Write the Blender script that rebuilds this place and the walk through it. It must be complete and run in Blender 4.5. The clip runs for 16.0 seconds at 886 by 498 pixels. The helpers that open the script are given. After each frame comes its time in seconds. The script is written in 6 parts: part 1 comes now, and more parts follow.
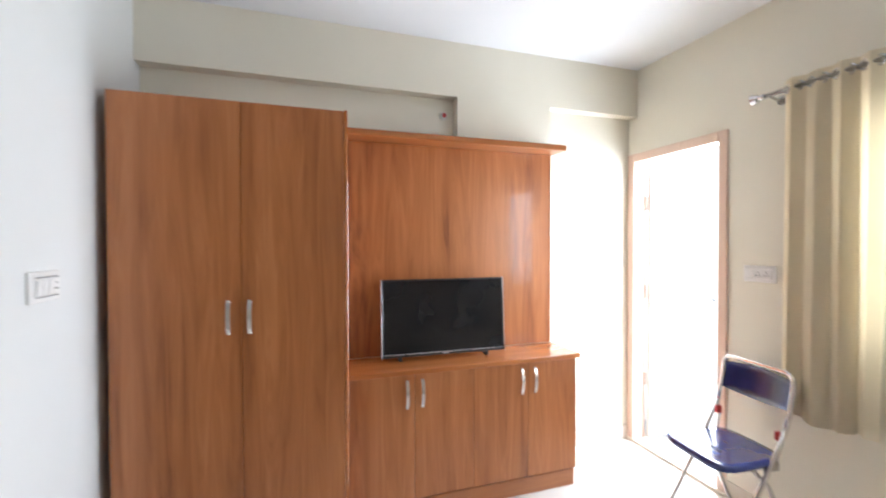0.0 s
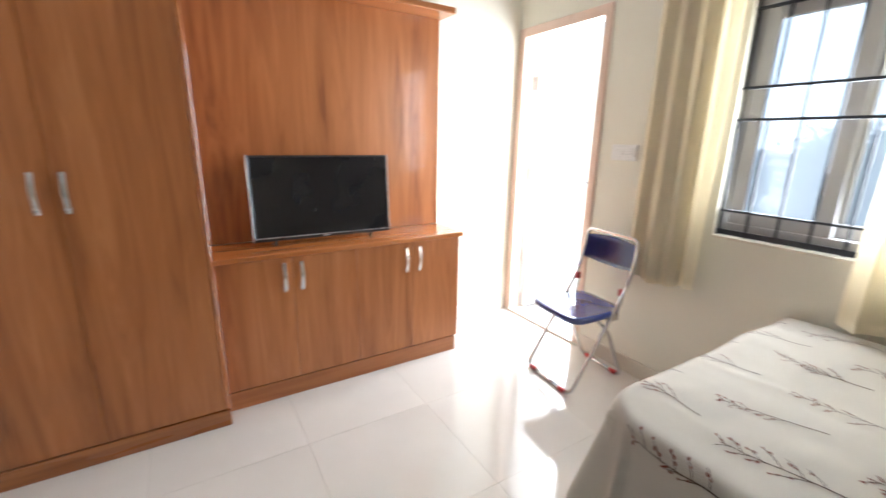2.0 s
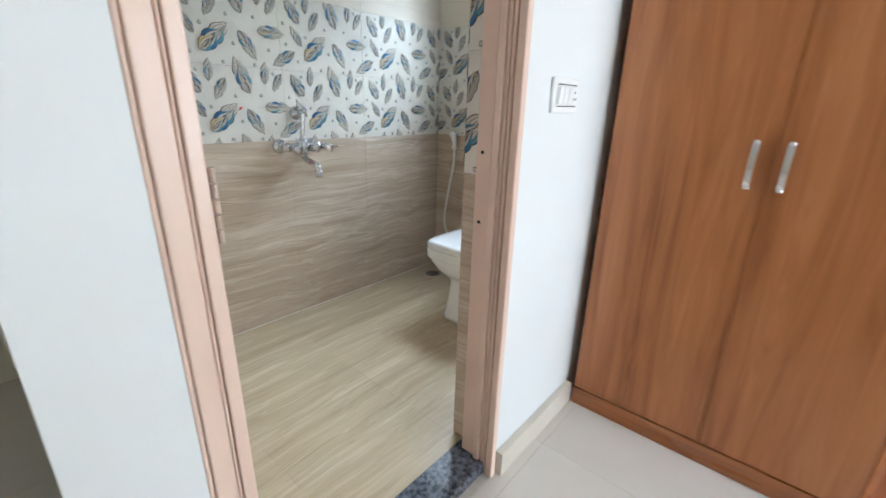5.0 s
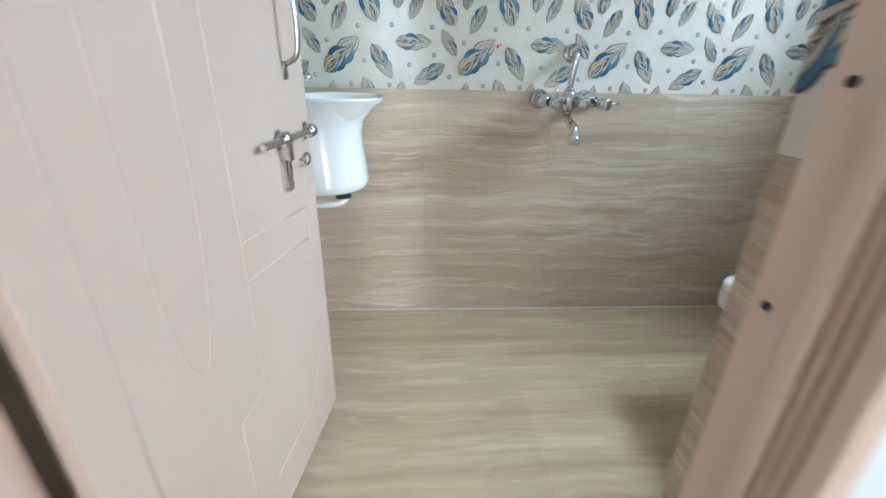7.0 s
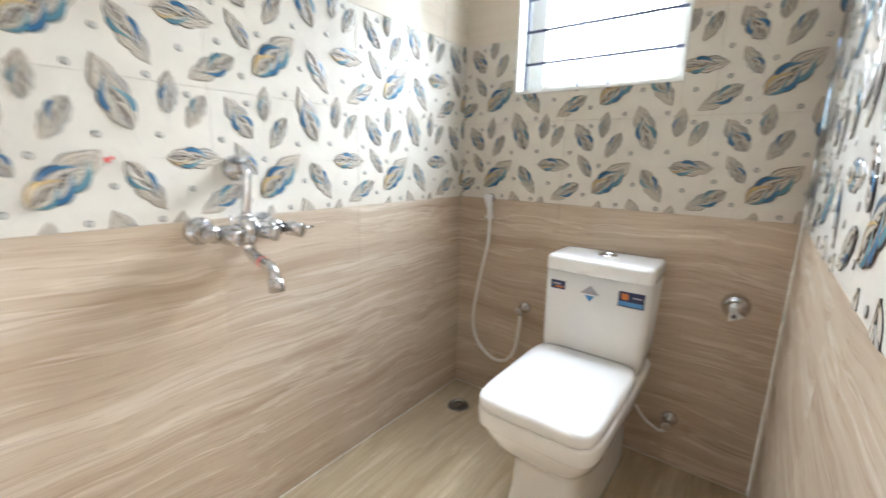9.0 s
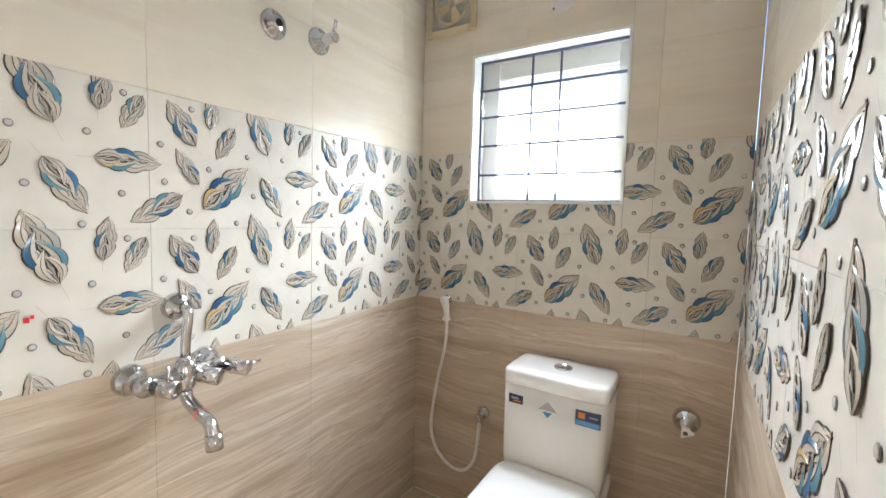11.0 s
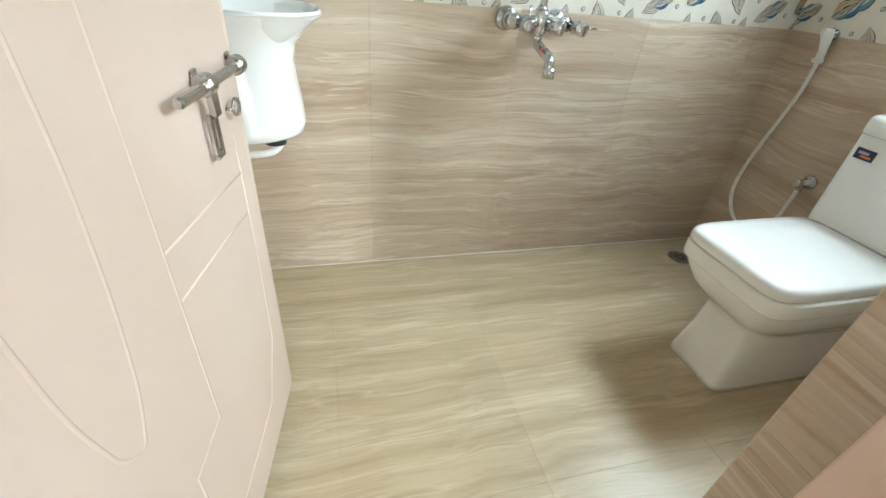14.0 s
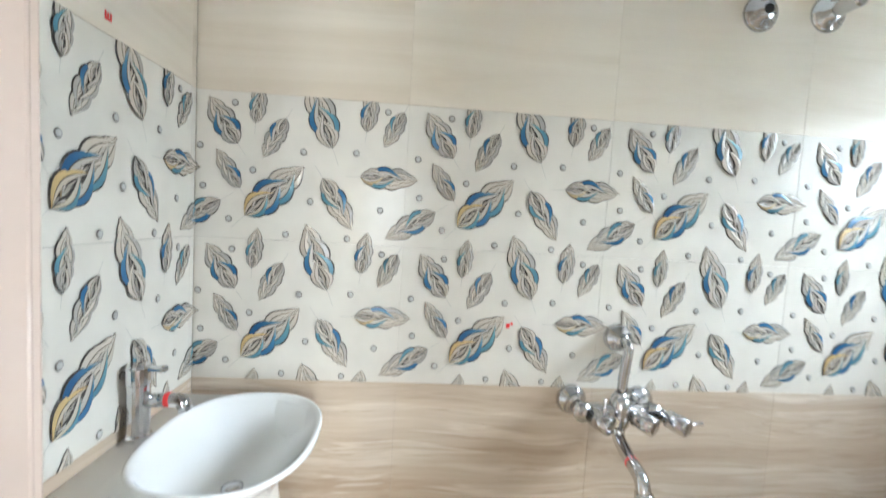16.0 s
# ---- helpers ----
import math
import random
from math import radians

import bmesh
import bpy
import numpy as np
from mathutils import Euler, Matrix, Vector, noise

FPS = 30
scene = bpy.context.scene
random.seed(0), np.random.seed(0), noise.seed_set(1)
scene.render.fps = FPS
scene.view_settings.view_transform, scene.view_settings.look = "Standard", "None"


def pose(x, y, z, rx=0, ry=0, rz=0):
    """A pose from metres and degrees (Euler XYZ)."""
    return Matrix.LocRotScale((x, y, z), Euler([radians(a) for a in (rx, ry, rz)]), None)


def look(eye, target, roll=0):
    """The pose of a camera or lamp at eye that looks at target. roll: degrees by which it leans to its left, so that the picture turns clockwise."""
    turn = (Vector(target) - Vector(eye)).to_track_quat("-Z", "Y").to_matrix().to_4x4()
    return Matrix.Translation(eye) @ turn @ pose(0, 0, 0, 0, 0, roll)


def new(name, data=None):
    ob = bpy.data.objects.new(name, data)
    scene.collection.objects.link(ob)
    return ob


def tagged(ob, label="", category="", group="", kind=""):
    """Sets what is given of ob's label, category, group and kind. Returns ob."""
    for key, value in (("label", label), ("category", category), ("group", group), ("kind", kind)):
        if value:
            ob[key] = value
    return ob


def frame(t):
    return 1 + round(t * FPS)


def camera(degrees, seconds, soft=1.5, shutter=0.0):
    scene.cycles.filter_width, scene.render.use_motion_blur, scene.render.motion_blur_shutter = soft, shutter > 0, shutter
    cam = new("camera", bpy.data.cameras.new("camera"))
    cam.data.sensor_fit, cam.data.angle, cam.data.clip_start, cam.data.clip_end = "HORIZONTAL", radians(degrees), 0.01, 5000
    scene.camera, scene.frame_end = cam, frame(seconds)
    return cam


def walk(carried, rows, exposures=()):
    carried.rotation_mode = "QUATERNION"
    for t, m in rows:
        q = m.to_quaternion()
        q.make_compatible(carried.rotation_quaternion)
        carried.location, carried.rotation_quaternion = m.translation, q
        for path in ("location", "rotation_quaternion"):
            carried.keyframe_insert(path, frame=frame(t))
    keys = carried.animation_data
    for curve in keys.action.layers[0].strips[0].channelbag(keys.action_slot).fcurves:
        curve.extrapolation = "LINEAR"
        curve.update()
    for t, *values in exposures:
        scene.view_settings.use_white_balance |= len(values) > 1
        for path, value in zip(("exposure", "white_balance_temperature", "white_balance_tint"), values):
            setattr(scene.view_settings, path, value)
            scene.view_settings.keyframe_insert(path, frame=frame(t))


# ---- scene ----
cam = camera(93.6, 16.0, shutter=0.5)
PATH = [
    (0, (0.606, 0.24, 1.46), (1.227, 2.141, 1.431), -0.1),
    (0.5, (0.649, 0.259, 1.413), (1.516, 2.052, 1.235), -0.3),
    (1, (0.721, 0.241, 1.368), (1.826, 1.871, 1.016), -0.2),
    (1.5, (0.77, 0.237, 1.363), (1.976, 1.763, 0.897), 0.7),
    (2, (0.739, 0.275, 1.347), (1.752, 1.922, 0.837), 1.1),
    (2.5, (0.632, 0.286, 1.359), (1.214, 2.124, 0.827), 1.3),
    (3, (0.507, 0.282, 1.31), (0.579, 2.216, 0.808), 1.5),
    (3.5, (0.44, 0.282, 1.339), (0.014, 2.154, 0.778), 1.3),
    (3.7, (0.441, 0.287, 1.335), (-0.15, 2.11, 0.762), 1.2),
    (5.8, (0.332, 0.99, 1.244), (-1.29, 1.962, 0.594), 1.4),
    (6, (0.283, 1.073, 1.235), (-1.445, 1.854, 0.601), 1.3),
    (6.5, (0.189, 1.263, 1.226), (-1.674, 1.56, 0.561), 1.5),
    (7, (0.026, 1.313, 1.16), (-1.805, 1.428, 0.363), 1.3),
    (7.5, (-0.235, 1.253, 1.253), (-2.007, 1.518, 0.365), 1.8),
    (8, (-0.258, 1.24, 1.287), (-2.057, 1.855, 0.665), 0.5),
    (8.5, (-0.42, 1.233, 1.317), (-1.973, 2.398, 0.836), -0.2),
    (9, (-0.545, 1.309, 1.262), (-1.726, 2.868, 0.844), 1.3),
    (9.2, (-0.575, 1.328, 1.254), (-1.641, 2.97, 0.844), 2.1),
    (11.3, (-0.561, 1.346, 1.51), (-1.621, 3.036, 1.369), 1.4),
    (11.5, (-0.558, 1.315, 1.485), (-1.727, 2.927, 1.297), 1.8),
    (12, (-0.507, 1.247, 1.426), (-2.033, 2.508, 1.144), 2.4),
    (12.5, (-0.392, 1.206, 1.407), (-2.177, 2.026, 1.027), 3.0),
    (13, (-0.368, 1.191, 1.341), (-2.169, 1.8, 0.72), 4.2),
    (13.5, (-0.312, 1.199, 1.253), (-1.99, 1.732, 0.304), 5.2),
    (14, (-0.222, 1.194, 1.181), (-1.81, 1.672, 0.063), 5.5),
    (14.5, (-0.299, 1.23, 1.209), (-1.943, 1.692, 0.167), 4.4),
    (15, (-0.517, 1.265, 1.274), (-2.324, 1.757, 0.573), 4.6),
    (15.5, (-0.648, 1.31, 1.392), (-2.602, 1.64, 1.119), 3.4),
    (16, (-0.719, 1.361, 1.513), (-2.709, 1.512, 1.378), 3.3),
]
walk(cam, [(t, look(eye, target, roll)) for t, eye, target, roll in PATH],
     [(0.0, 1.06, 5500, 10), (0.5, 1.18, 5450, 8), (1.0, 1.08, 5500, 9), (1.5, 1.0, 5550, 9), (2.5, 0.99, 5650, 10), (3.6, 1.26, 5600, 10), (6.0, 1.26, 5150, 2), (6.6, 1.22, 5700, 7), (7.0, 1.25, 5100, 0), (7.5, 1.5, 5400, 0), (8.0, 1.55, 5200, 0), (8.5, 1.53, 5300, 2), (9.0, 1.85, 5800, 10), (9.2, 1.87, 5850, 11),
      (11.3, 1.68, 6000, 11), (12.3, 1.62, 5900, 10), (13.0, 1.5, 5400, 4), (13.5, 1.58, 5450, 2), (14.0, 1.58, 5650, -1), (14.5, 1.6, 5550, -2), (15.2, 1.55, 5250, 2), (15.6, 1.52, 5600, 4), (16.0, 1.6, 5600, 6)])

# ---- world, sun and daylight ----
world = bpy.data.worlds.new("sky")
scene.world = world
world.use_nodes = True
wn = world.node_tree.nodes
sky = wn.new("ShaderNodeTexSky")
sky.sky_type, sky.sun_disc = "NISHITA", False
sky.air_density, sky.dust_density = 1.0, 1.5
sky.sun_elevation, sky.sun_rotation = radians(50), radians(190)
wn["Background"].inputs["Strength"].default_value = 0.15
world.node_tree.links.new(sky.outputs["Color"], wn["Background"].inputs["Color"])
sun = new("sun", bpy.data.lights.new("sun", "SUN"))
sun.data.energy, sun.data.angle, sun.data.color = 2.2, radians(0.6), (1.0, 0.95, 0.87)
sun.matrix_world = look((-2, -12, 15), (0, 0, 0))


RWX = 2.888


def daylight(name, size_x, size_y, watts, m, color=(1.0, 0.98, 0.95)):
    lamp = new(name, bpy.data.lights.new(name, "AREA"))
    lamp.data.shape, lamp.data.size, lamp.data.size_y = "RECTANGLE", size_x, size_y
    lamp.data.energy, lamp.data.color = watts, color
    lamp.matrix_world = m
    return lamp


daylight("balcony_daylight", 1.0, 2.2, 66, look((3.45, 2.27, 1.25), (1.95, 2.5, 1.15)))
daylight("bath_window_daylight", 0.70, 0.70, 13, look((-1.17, 3.36, 1.93), (-1.05, 2.3, 0.75)), (0.92, 0.97, 1.0)).data.spread = radians(104)
daylight("window_daylight", 0.84, 1.05, 18, look((RWX + 0.046, 0.84, 1.49), (0.4, 0.76, 1.35)), (1.0, 0.98, 0.94))


# ---- materials ----
def material(name, color, rough=0.5, metal=0.0, coat=0.0, spec=0.5):
    mat = bpy.data.materials.new(name)
    mat.use_nodes = True
    b = mat.node_tree.nodes["Principled BSDF"]
    b.inputs["Base Color"].default_value = (*color, 1)
    b.inputs["Roughness"].default_value = rough
    b.inputs["Metallic"].default_value = metal
    b.inputs["Coat Weight"].default_value = coat
    b.inputs["Specular IOR Level"].default_value = spec
    return mat


def node(mat, kind, **values):
    n = mat.node_tree.nodes.new(kind)
    for k, v in values.items():
        n.inputs[k.replace("_", " ")].default_value = v
    return n


def link(mat, a, out, b, inp):
    mat.node_tree.links.new(a.outputs[out], b.inputs[inp])


def bsdf(mat):
    return mat.node_tree.nodes["Principled BSDF"]


def mottled(name, dark, light, scale, rough, bump=0.0, bump_scale=80, metal=0.0, coat=0.0, stretch=(1, 1, 1), rough_var=0.08):
    """Paint or plaster: two scales of tone, a fine relief, and roughness that wanders."""
    mat = material(name, light, rough, metal, coat)
    b = bsdf(mat)
    co = node(mat, "ShaderNodeTexCoord")
    mp = node(mat, "ShaderNodeMapping", Scale=stretch)
    link(mat, co, "Object", mp, "Vector")
    n1 = node(mat, "ShaderNodeTexNoise", Scale=scale, Detail=5.0)
    link(mat, mp, "Vector", n1, "Vector")
    ramp = node(mat, "ShaderNodeValToRGB")
    ramp.color_ramp.elements[0].position, ramp.color_ramp.elements[1].position = 0.35, 0.65
    ramp.color_ramp.elements[0].color, ramp.color_ramp.elements[1].color = (*dark, 1), (*light, 1)
    link(mat, n1, "Fac", ramp, "Fac")
    link(mat, ramp, "Color", b, "Base Color")
    n2 = node(mat, "ShaderNodeTexNoise", Scale=bump_scale, Detail=3.0)
    link(mat, mp, "Vector", n2, "Vector")
    rr = node(mat, "ShaderNodeMapRange", To_Min=max(0.02, rough - rough_var), To_Max=min(1, rough + rough_var))
    link(mat, n1, "Fac", rr, "Value")
    link(mat, rr, "Result", b, "Roughness")
    if bump:
        bp = node(mat, "ShaderNodeBump", Strength=bump, Distance=0.002)
        link(mat, n2, "Fac", bp, "Height")
        link(mat, bp, "Normal", b, "Normal")
    return mat


def grained(name, colors, scale, rough, along="z", coat=0.2, random_shift=True, bump=0.05, distort=1.2, stretch=14.0, shift=37.0, spread=0.15):
    """Wood laminate or veined stone: bands drawn out along one axis, broken by a slow wander."""
    mat = material(name, colors[0], rough, 0.0, coat)
    b = bsdf(mat)
    co = node(mat, "ShaderNodeTexCoord")
    s = [stretch * scale] * 3
    s["xyz".index(along)] = scale
    mp = node(mat, "ShaderNodeMapping", Scale=tuple(s))
    link(mat, co, "Object", mp, "Vector")
    vec = mp
    out = "Vector"
    if random_shift:
        info = node(mat, "ShaderNodeObjectInfo")
        mul = node(mat, "ShaderNodeMath")
        mul.operation = "MULTIPLY"
        mul.inputs[1].default_value = shift
        link(mat, info, "Random", mul, 0)
        add = node(mat, "ShaderNodeVectorMath")
        add.operation = "ADD"
        link(mat, mp, "Vector", add, 0)
        link(mat, mul, "Value", add, 1)
        vec = add
    n1 = node(mat, "ShaderNodeTexNoise", Scale=1.0, Detail=6.0, Roughness=0.62, Distortion=distort)
    link(mat, vec, out, n1, "Vector")
    n2 = node(mat, "ShaderNodeTexNoise", Scale=0.22, Detail=3.0, Distortion=0.4)
    link(mat, vec, out, n2, "Vector")
    mix = node(mat, "ShaderNodeMath")
    mix.operation = "MULTIPLY_ADD"
    mix.inputs[1].default_value = 0.6
    link(mat, n1, "Fac", mix, 0)
    sc = node(mat, "ShaderNodeMath")
    sc.operation = "MULTIPLY"
    sc.inputs[1].default_value = 0.4
    link(mat, n2, "Fac", sc, 0)
    link(mat, sc, "Value", mix, 2)
    ramp = node(mat, "ShaderNodeValToRGB")
    els = ramp.color_ramp.elements
    while len(els) < len(colors):
        els.new(0.5)
    for i, c in enumerate(colors):
        els[i].position = 0.5 - spread + 2 * spread * i / (len(colors) - 1)
        els[i].color = (*c, 1)
    link(mat, mix, "Value", ramp, "Fac")
    link(mat, ramp, "Color", b, "Base Color")
    rr = node(mat, "ShaderNodeMapRange", To_Min=max(0.03, rough - 0.06), To_Max=rough + 0.08)
    link(mat, n2, "Fac", rr, "Value")
    link(mat, rr, "Result", b, "Roughness")
    if bump:
        bp = node(mat, "ShaderNodeBump", Strength=bump, Distance=0.001)
        link(mat, n1, "Fac", bp, "Height")
        link(mat, bp, "Normal", b, "Normal")
    return mat


WALL = mottled("wall_paint", (0.76, 0.72, 0.60), (0.80, 0.76, 0.64), 1.6, 0.6, 0.12, 160)
WHITEWALL = mottled("white_paint", (0.71, 0.72, 0.70), (0.75, 0.76, 0.74), 1.6, 0.6, 0.12, 160)
CEIL = mottled("ceiling_paint", (0.78, 0.79, 0.80), (0.82, 0.83, 0.84), 1.2, 0.7, 0.1, 160)
WOOD = grained("teak_laminate", [(0.215, 0.071, 0.020), (0.35, 0.122, 0.034), (0.425, 0.156, 0.046), (0.50, 0.20, 0.064)], 1.1, 0.33, "z", 0.25, spread=0.15, distort=1.4, stretch=13.0)
WOODTOP = grained("teak_laminate_top", [(0.36, 0.12, 0.03), (0.46, 0.165, 0.046), (0.54, 0.205, 0.065)], 1.1, 0.16, "x", 0.5)
WOODKICK = grained("teak_laminate_level", [(0.25, 0.08, 0.021), (0.36, 0.127, 0.034), (0.44, 0.165, 0.048)], 1.1, 0.27, "x", 0.3)


def veined(name, dark, mid, light, vein, rough, along, coat, amount=1.0):
    """Travertine look: wavy strata of three tones along one axis, pale and brown threads, and a broad drift of tone."""
    mat = material(name, mid, rough, 0.0, coat)
    nt = mat.node_tree
    co = node(mat, "ShaderNodeTexCoord")
    info = node(mat, "ShaderNodeObjectInfo")
    # strata run on from tile to tile: the place of the tile is added along its wall
    spot = node(mat, "ShaderNodeSeparateXYZ")
    link(mat, info, "Location", spot, "Vector")
    along_wall = node(mat, "ShaderNodeMath")
    link(mat, spot, "X", along_wall, 0)
    link(mat, spot, "Y", along_wall, 1)
    base = node(mat, "ShaderNodeCombineXYZ")
    if along == "x":
        link(mat, along_wall, "Value", base, "X")
    else:
        link(mat, spot, "X", base, "X")
        link(mat, spot, "Y", base, "Y")
    link(mat, spot, "Z", base, "Z")
    shift = node(mat, "ShaderNodeVectorMath")
    link(mat, co, "Object", shift, 0)
    link(mat, base, "Vector", shift, 1)
    bend = node(mat, "ShaderNodeTexNoise", Scale=2.0, Detail=1.6, Roughness=0.5)
    link(mat, shift, "Vector", bend, "Vector")
    cen = node(mat, "ShaderNodeVectorMath")
    cen.operation = "MULTIPLY_ADD"
    cen.inputs[1].default_value = (0.10,) * 3
    link(mat, bend, "Color", cen, 0)
    link(mat, shift, "Vector", cen, 2)

    def layer(lengthwise, across, detail, rough_):
        s = [across] * 3
        s["xyz".index(along)] = lengthwise
        mp = node(mat, "ShaderNodeMapping", Scale=tuple(s))
        link(mat, cen, "Vector", mp, "Vector")
        n = node(mat, "ShaderNodeTexNoise", Scale=1.0, Detail=detail, Roughness=rough_)
        link(mat, mp, "Vector", n, "Vector")
        return n

    def tones(src, stops):
        r = node(mat, "ShaderNodeValToRGB")
        els = r.color_ramp.elements
        while len(els) < len(stops):
            els.new(0.5)
        for e, (p, col) in zip(els, stops):
            e.position, e.color = p, (*col, 1)
        link(mat, src, "Fac", r, "Fac")
        return r

    def blend(x, y, fac, how="MIX"):
        m = node(mat, "ShaderNodeMix")
        m.data_type, m.blend_type = "RGBA", how
        nt.links.new(x.outputs["Color" if "Color" in x.outputs else "Result"] if x.bl_idname != "ShaderNodeMix" else x.outputs[2], m.inputs[6])
        nt.links.new(y.outputs["Color"], m.inputs[7])
        if isinstance(fac, float):
            m.inputs[0].default_value = fac
        else:
            nt.links.new(fac.outputs["Color"], m.inputs[0])
        return m

    strata = tones(layer(0.75, 17.0, 4.0, 0.6), ((0.33, dark), (0.46, mid), (0.55, mid), (0.68, light)))
    broad = tones(layer(0.6, 5.5, 2.0, 0.5), ((0.36, (0.84, 0.81, 0.78)), (0.62, (1.0, 1.0, 1.0))))
    thread = tones(layer(0.9, 30.0, 4.0, 0.55), ((0.474, (0, 0, 0)), (0.495, (0.60 * amount,) * 3), (0.516, (0, 0, 0))))
    pale = tones(layer(0.8, 24.0, 3.0, 0.5), ((0.565, (0, 0, 0)), (0.60, (0.7 * amount,) * 3), (0.65, (0, 0, 0))))
    grain = tones(layer(4.0, 90.0, 3.0, 0.6), ((0.35, (0.90, 0.88, 0.86)), (0.62, (1.0, 1.0, 1.0))))
    brown = node(mat, "ShaderNodeRGB")
    brown.outputs[0].default_value = (*vein, 1)
    cream = node(mat, "ShaderNodeRGB")
    cream.outputs[0].default_value = (*light, 1)
    m1 = blend(strata, broad, 0.8, "MULTIPLY")
    m2 = blend(m1, brown, thread)
    m3 = blend(m2, cream, pale)
    m4 = blend(m3, grain, 0.8, "MULTIPLY")
    # each tile a shade of its own
    own = node(mat, "ShaderNodeMapRange", To_Min=0.95, To_Max=1.04)
    link(mat, info, "Random", own, "Value")
    m5 = node(mat, "ShaderNodeVectorMath")
    m5.operation = "SCALE"
    nt.links.new(m4.outputs[2], m5.inputs[0])
    link(mat, own, "Result", m5, "Scale")
    link(mat, m5, "Vector", bsdf(mat), "Base Color")
    return mat


STONE = veined("travertine_tile", (0.515, 0.405, 0.295), (0.62, 0.512, 0.392), (0.77, 0.685, 0.57), (0.41, 0.30, 0.205), 0.16, "x", 0.0, 0.75)
bsdf(STONE).inputs["Specular IOR Level"].default_value = 0.28
BFLOOR = veined("bath_floor_tile", (0.455, 0.36, 0.225), (0.545, 0.445, 0.29), (0.69, 0.595, 0.425), (0.385, 0.29, 0.175), 0.34, "y", 0.0, 0.5)
bsdf(BFLOOR).inputs["Specular IOR Level"].default_value = 0.35
CREAMTILE = grained("cream_tile", [(0.66, 0.575, 0.455), (0.74, 0.665, 0.55), (0.79, 0.72, 0.61)], 0.7, 0.09, "x", 0.0, True, 0.02, 0.9, 12.0)
bsdf(CREAMTILE).inputs["Specular IOR Level"].default_value = 0.3
GROUT = mottled("grout", (0.56, 0.50, 0.42), (0.64, 0.58, 0.50), 40, 0.8, 0.3, 200)
FLOORTILE = mottled("vitrified_tile", (0.66, 0.61, 0.54), (0.71, 0.66, 0.59), 2.2, 0.08, 0.0, 80, 0, 0.3, (1, 1, 1), 0.02)
FRAMEPAINT = mottled("peach_enamel", (0.69, 0.505, 0.395), (0.75, 0.56, 0.445), 6, 0.3, 0.15, 60, 0, 0.2, (1, 1, 0.2))
DOORPAINT = mottled("peach_door_enamel", (0.60, 0.475, 0.39), (0.64, 0.515, 0.43), 3, 0.14, 0.04, 30, 0, 0.0, (1, 1, 0.3))
GRANITE = mottled("dark_granite", (0.02, 0.022, 0.03), (0.16, 0.17, 0.20), 60, 0.2, 0.0, 80)
CERAMIC = mottled("glazed_ceramic", (0.87, 0.865, 0.84), (0.90, 0.895, 0.87), 3, 0.08, 0, 80, 0, 0.5, (1, 1, 1), 0.03)
CHROME = mottled("chrome", (0.60, 0.60, 0.61), (0.70, 0.70, 0.71), 8, 0.10, 0, 80, 1.0, 0, (1, 1, 1), 0.06)
STEEL = mottled("brushed_steel", (0.38, 0.36, 0.34), (0.56, 0.54, 0.51), 20, 0.22, 0.1, 200, 1.0)
PLASTIC = material("white_plastic", (0.80, 0.79, 0.76), 0.35)
BLACKMETAL = mottled("black_grill_paint", (0.012, 0.014, 0.02), (0.03, 0.033, 0.04), 20, 0.4, 0.1, 120)
UPVC = mottled("upvc", (0.44, 0.43, 0.42), (0.50, 0.49, 0.48), 3, 0.35)
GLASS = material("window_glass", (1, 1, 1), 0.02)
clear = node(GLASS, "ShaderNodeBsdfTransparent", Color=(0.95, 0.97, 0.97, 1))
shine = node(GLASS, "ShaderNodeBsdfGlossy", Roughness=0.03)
# pale veil mixed into the panes, standing in for haze and glare over the view
veil = node(GLASS, "ShaderNodeBsdfTranslucent", Color=(0.9, 0.95, 1.0, 1))
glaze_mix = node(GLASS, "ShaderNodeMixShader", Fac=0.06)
veil_mix = node(GLASS, "ShaderNodeMixShader", Fac=0.26)
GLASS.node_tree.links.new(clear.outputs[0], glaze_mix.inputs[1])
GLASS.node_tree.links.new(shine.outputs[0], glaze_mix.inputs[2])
GLASS.node_tree.links.new(glaze_mix.outputs[0], veil_mix.inputs[1])
GLASS.node_tree.links.new(veil.outputs[0], veil_mix.inputs[2])
GLASS.node_tree.links.new(veil_mix.outputs[0], GLASS.node_tree.nodes["Material Output"].inputs[0])


def milky(mat, amount, color):
    """Mixes a translucent share into a glass: part of the light is scattered through it."""
    nt = mat.node_tree
    tr = node(mat, "ShaderNodeBsdfTranslucent", Color=color)
    mx = node(mat, "ShaderNodeMixShader", Fac=amount)
    nt.links.new(bsdf(mat).outputs[0], mx.inputs[1])
    nt.links.new(tr.outputs[0], mx.inputs[2])
    nt.links.new(mx.outputs[0], nt.nodes["Material Output"].inputs[0])


# ---- building blocks ----
def mesh(name, bm, mat, smooth=False):
    me = bpy.data.meshes.new(name)
    bm.normal_update()
    bm.to_mesh(me)
    bm.free()
    for m in (mat if isinstance(mat, (list, tuple)) else [mat]):
        me.materials.append(m)
    if smooth:
        for p in me.polygons:
            p.use_smooth = True
    return me


def part(name, bm, mat, parent=None, label="", smooth=False):
    ob = new(name, mesh(name, bm, mat, smooth))
    if parent is not None:
        ob.parent = parent
    return tagged(ob, label)


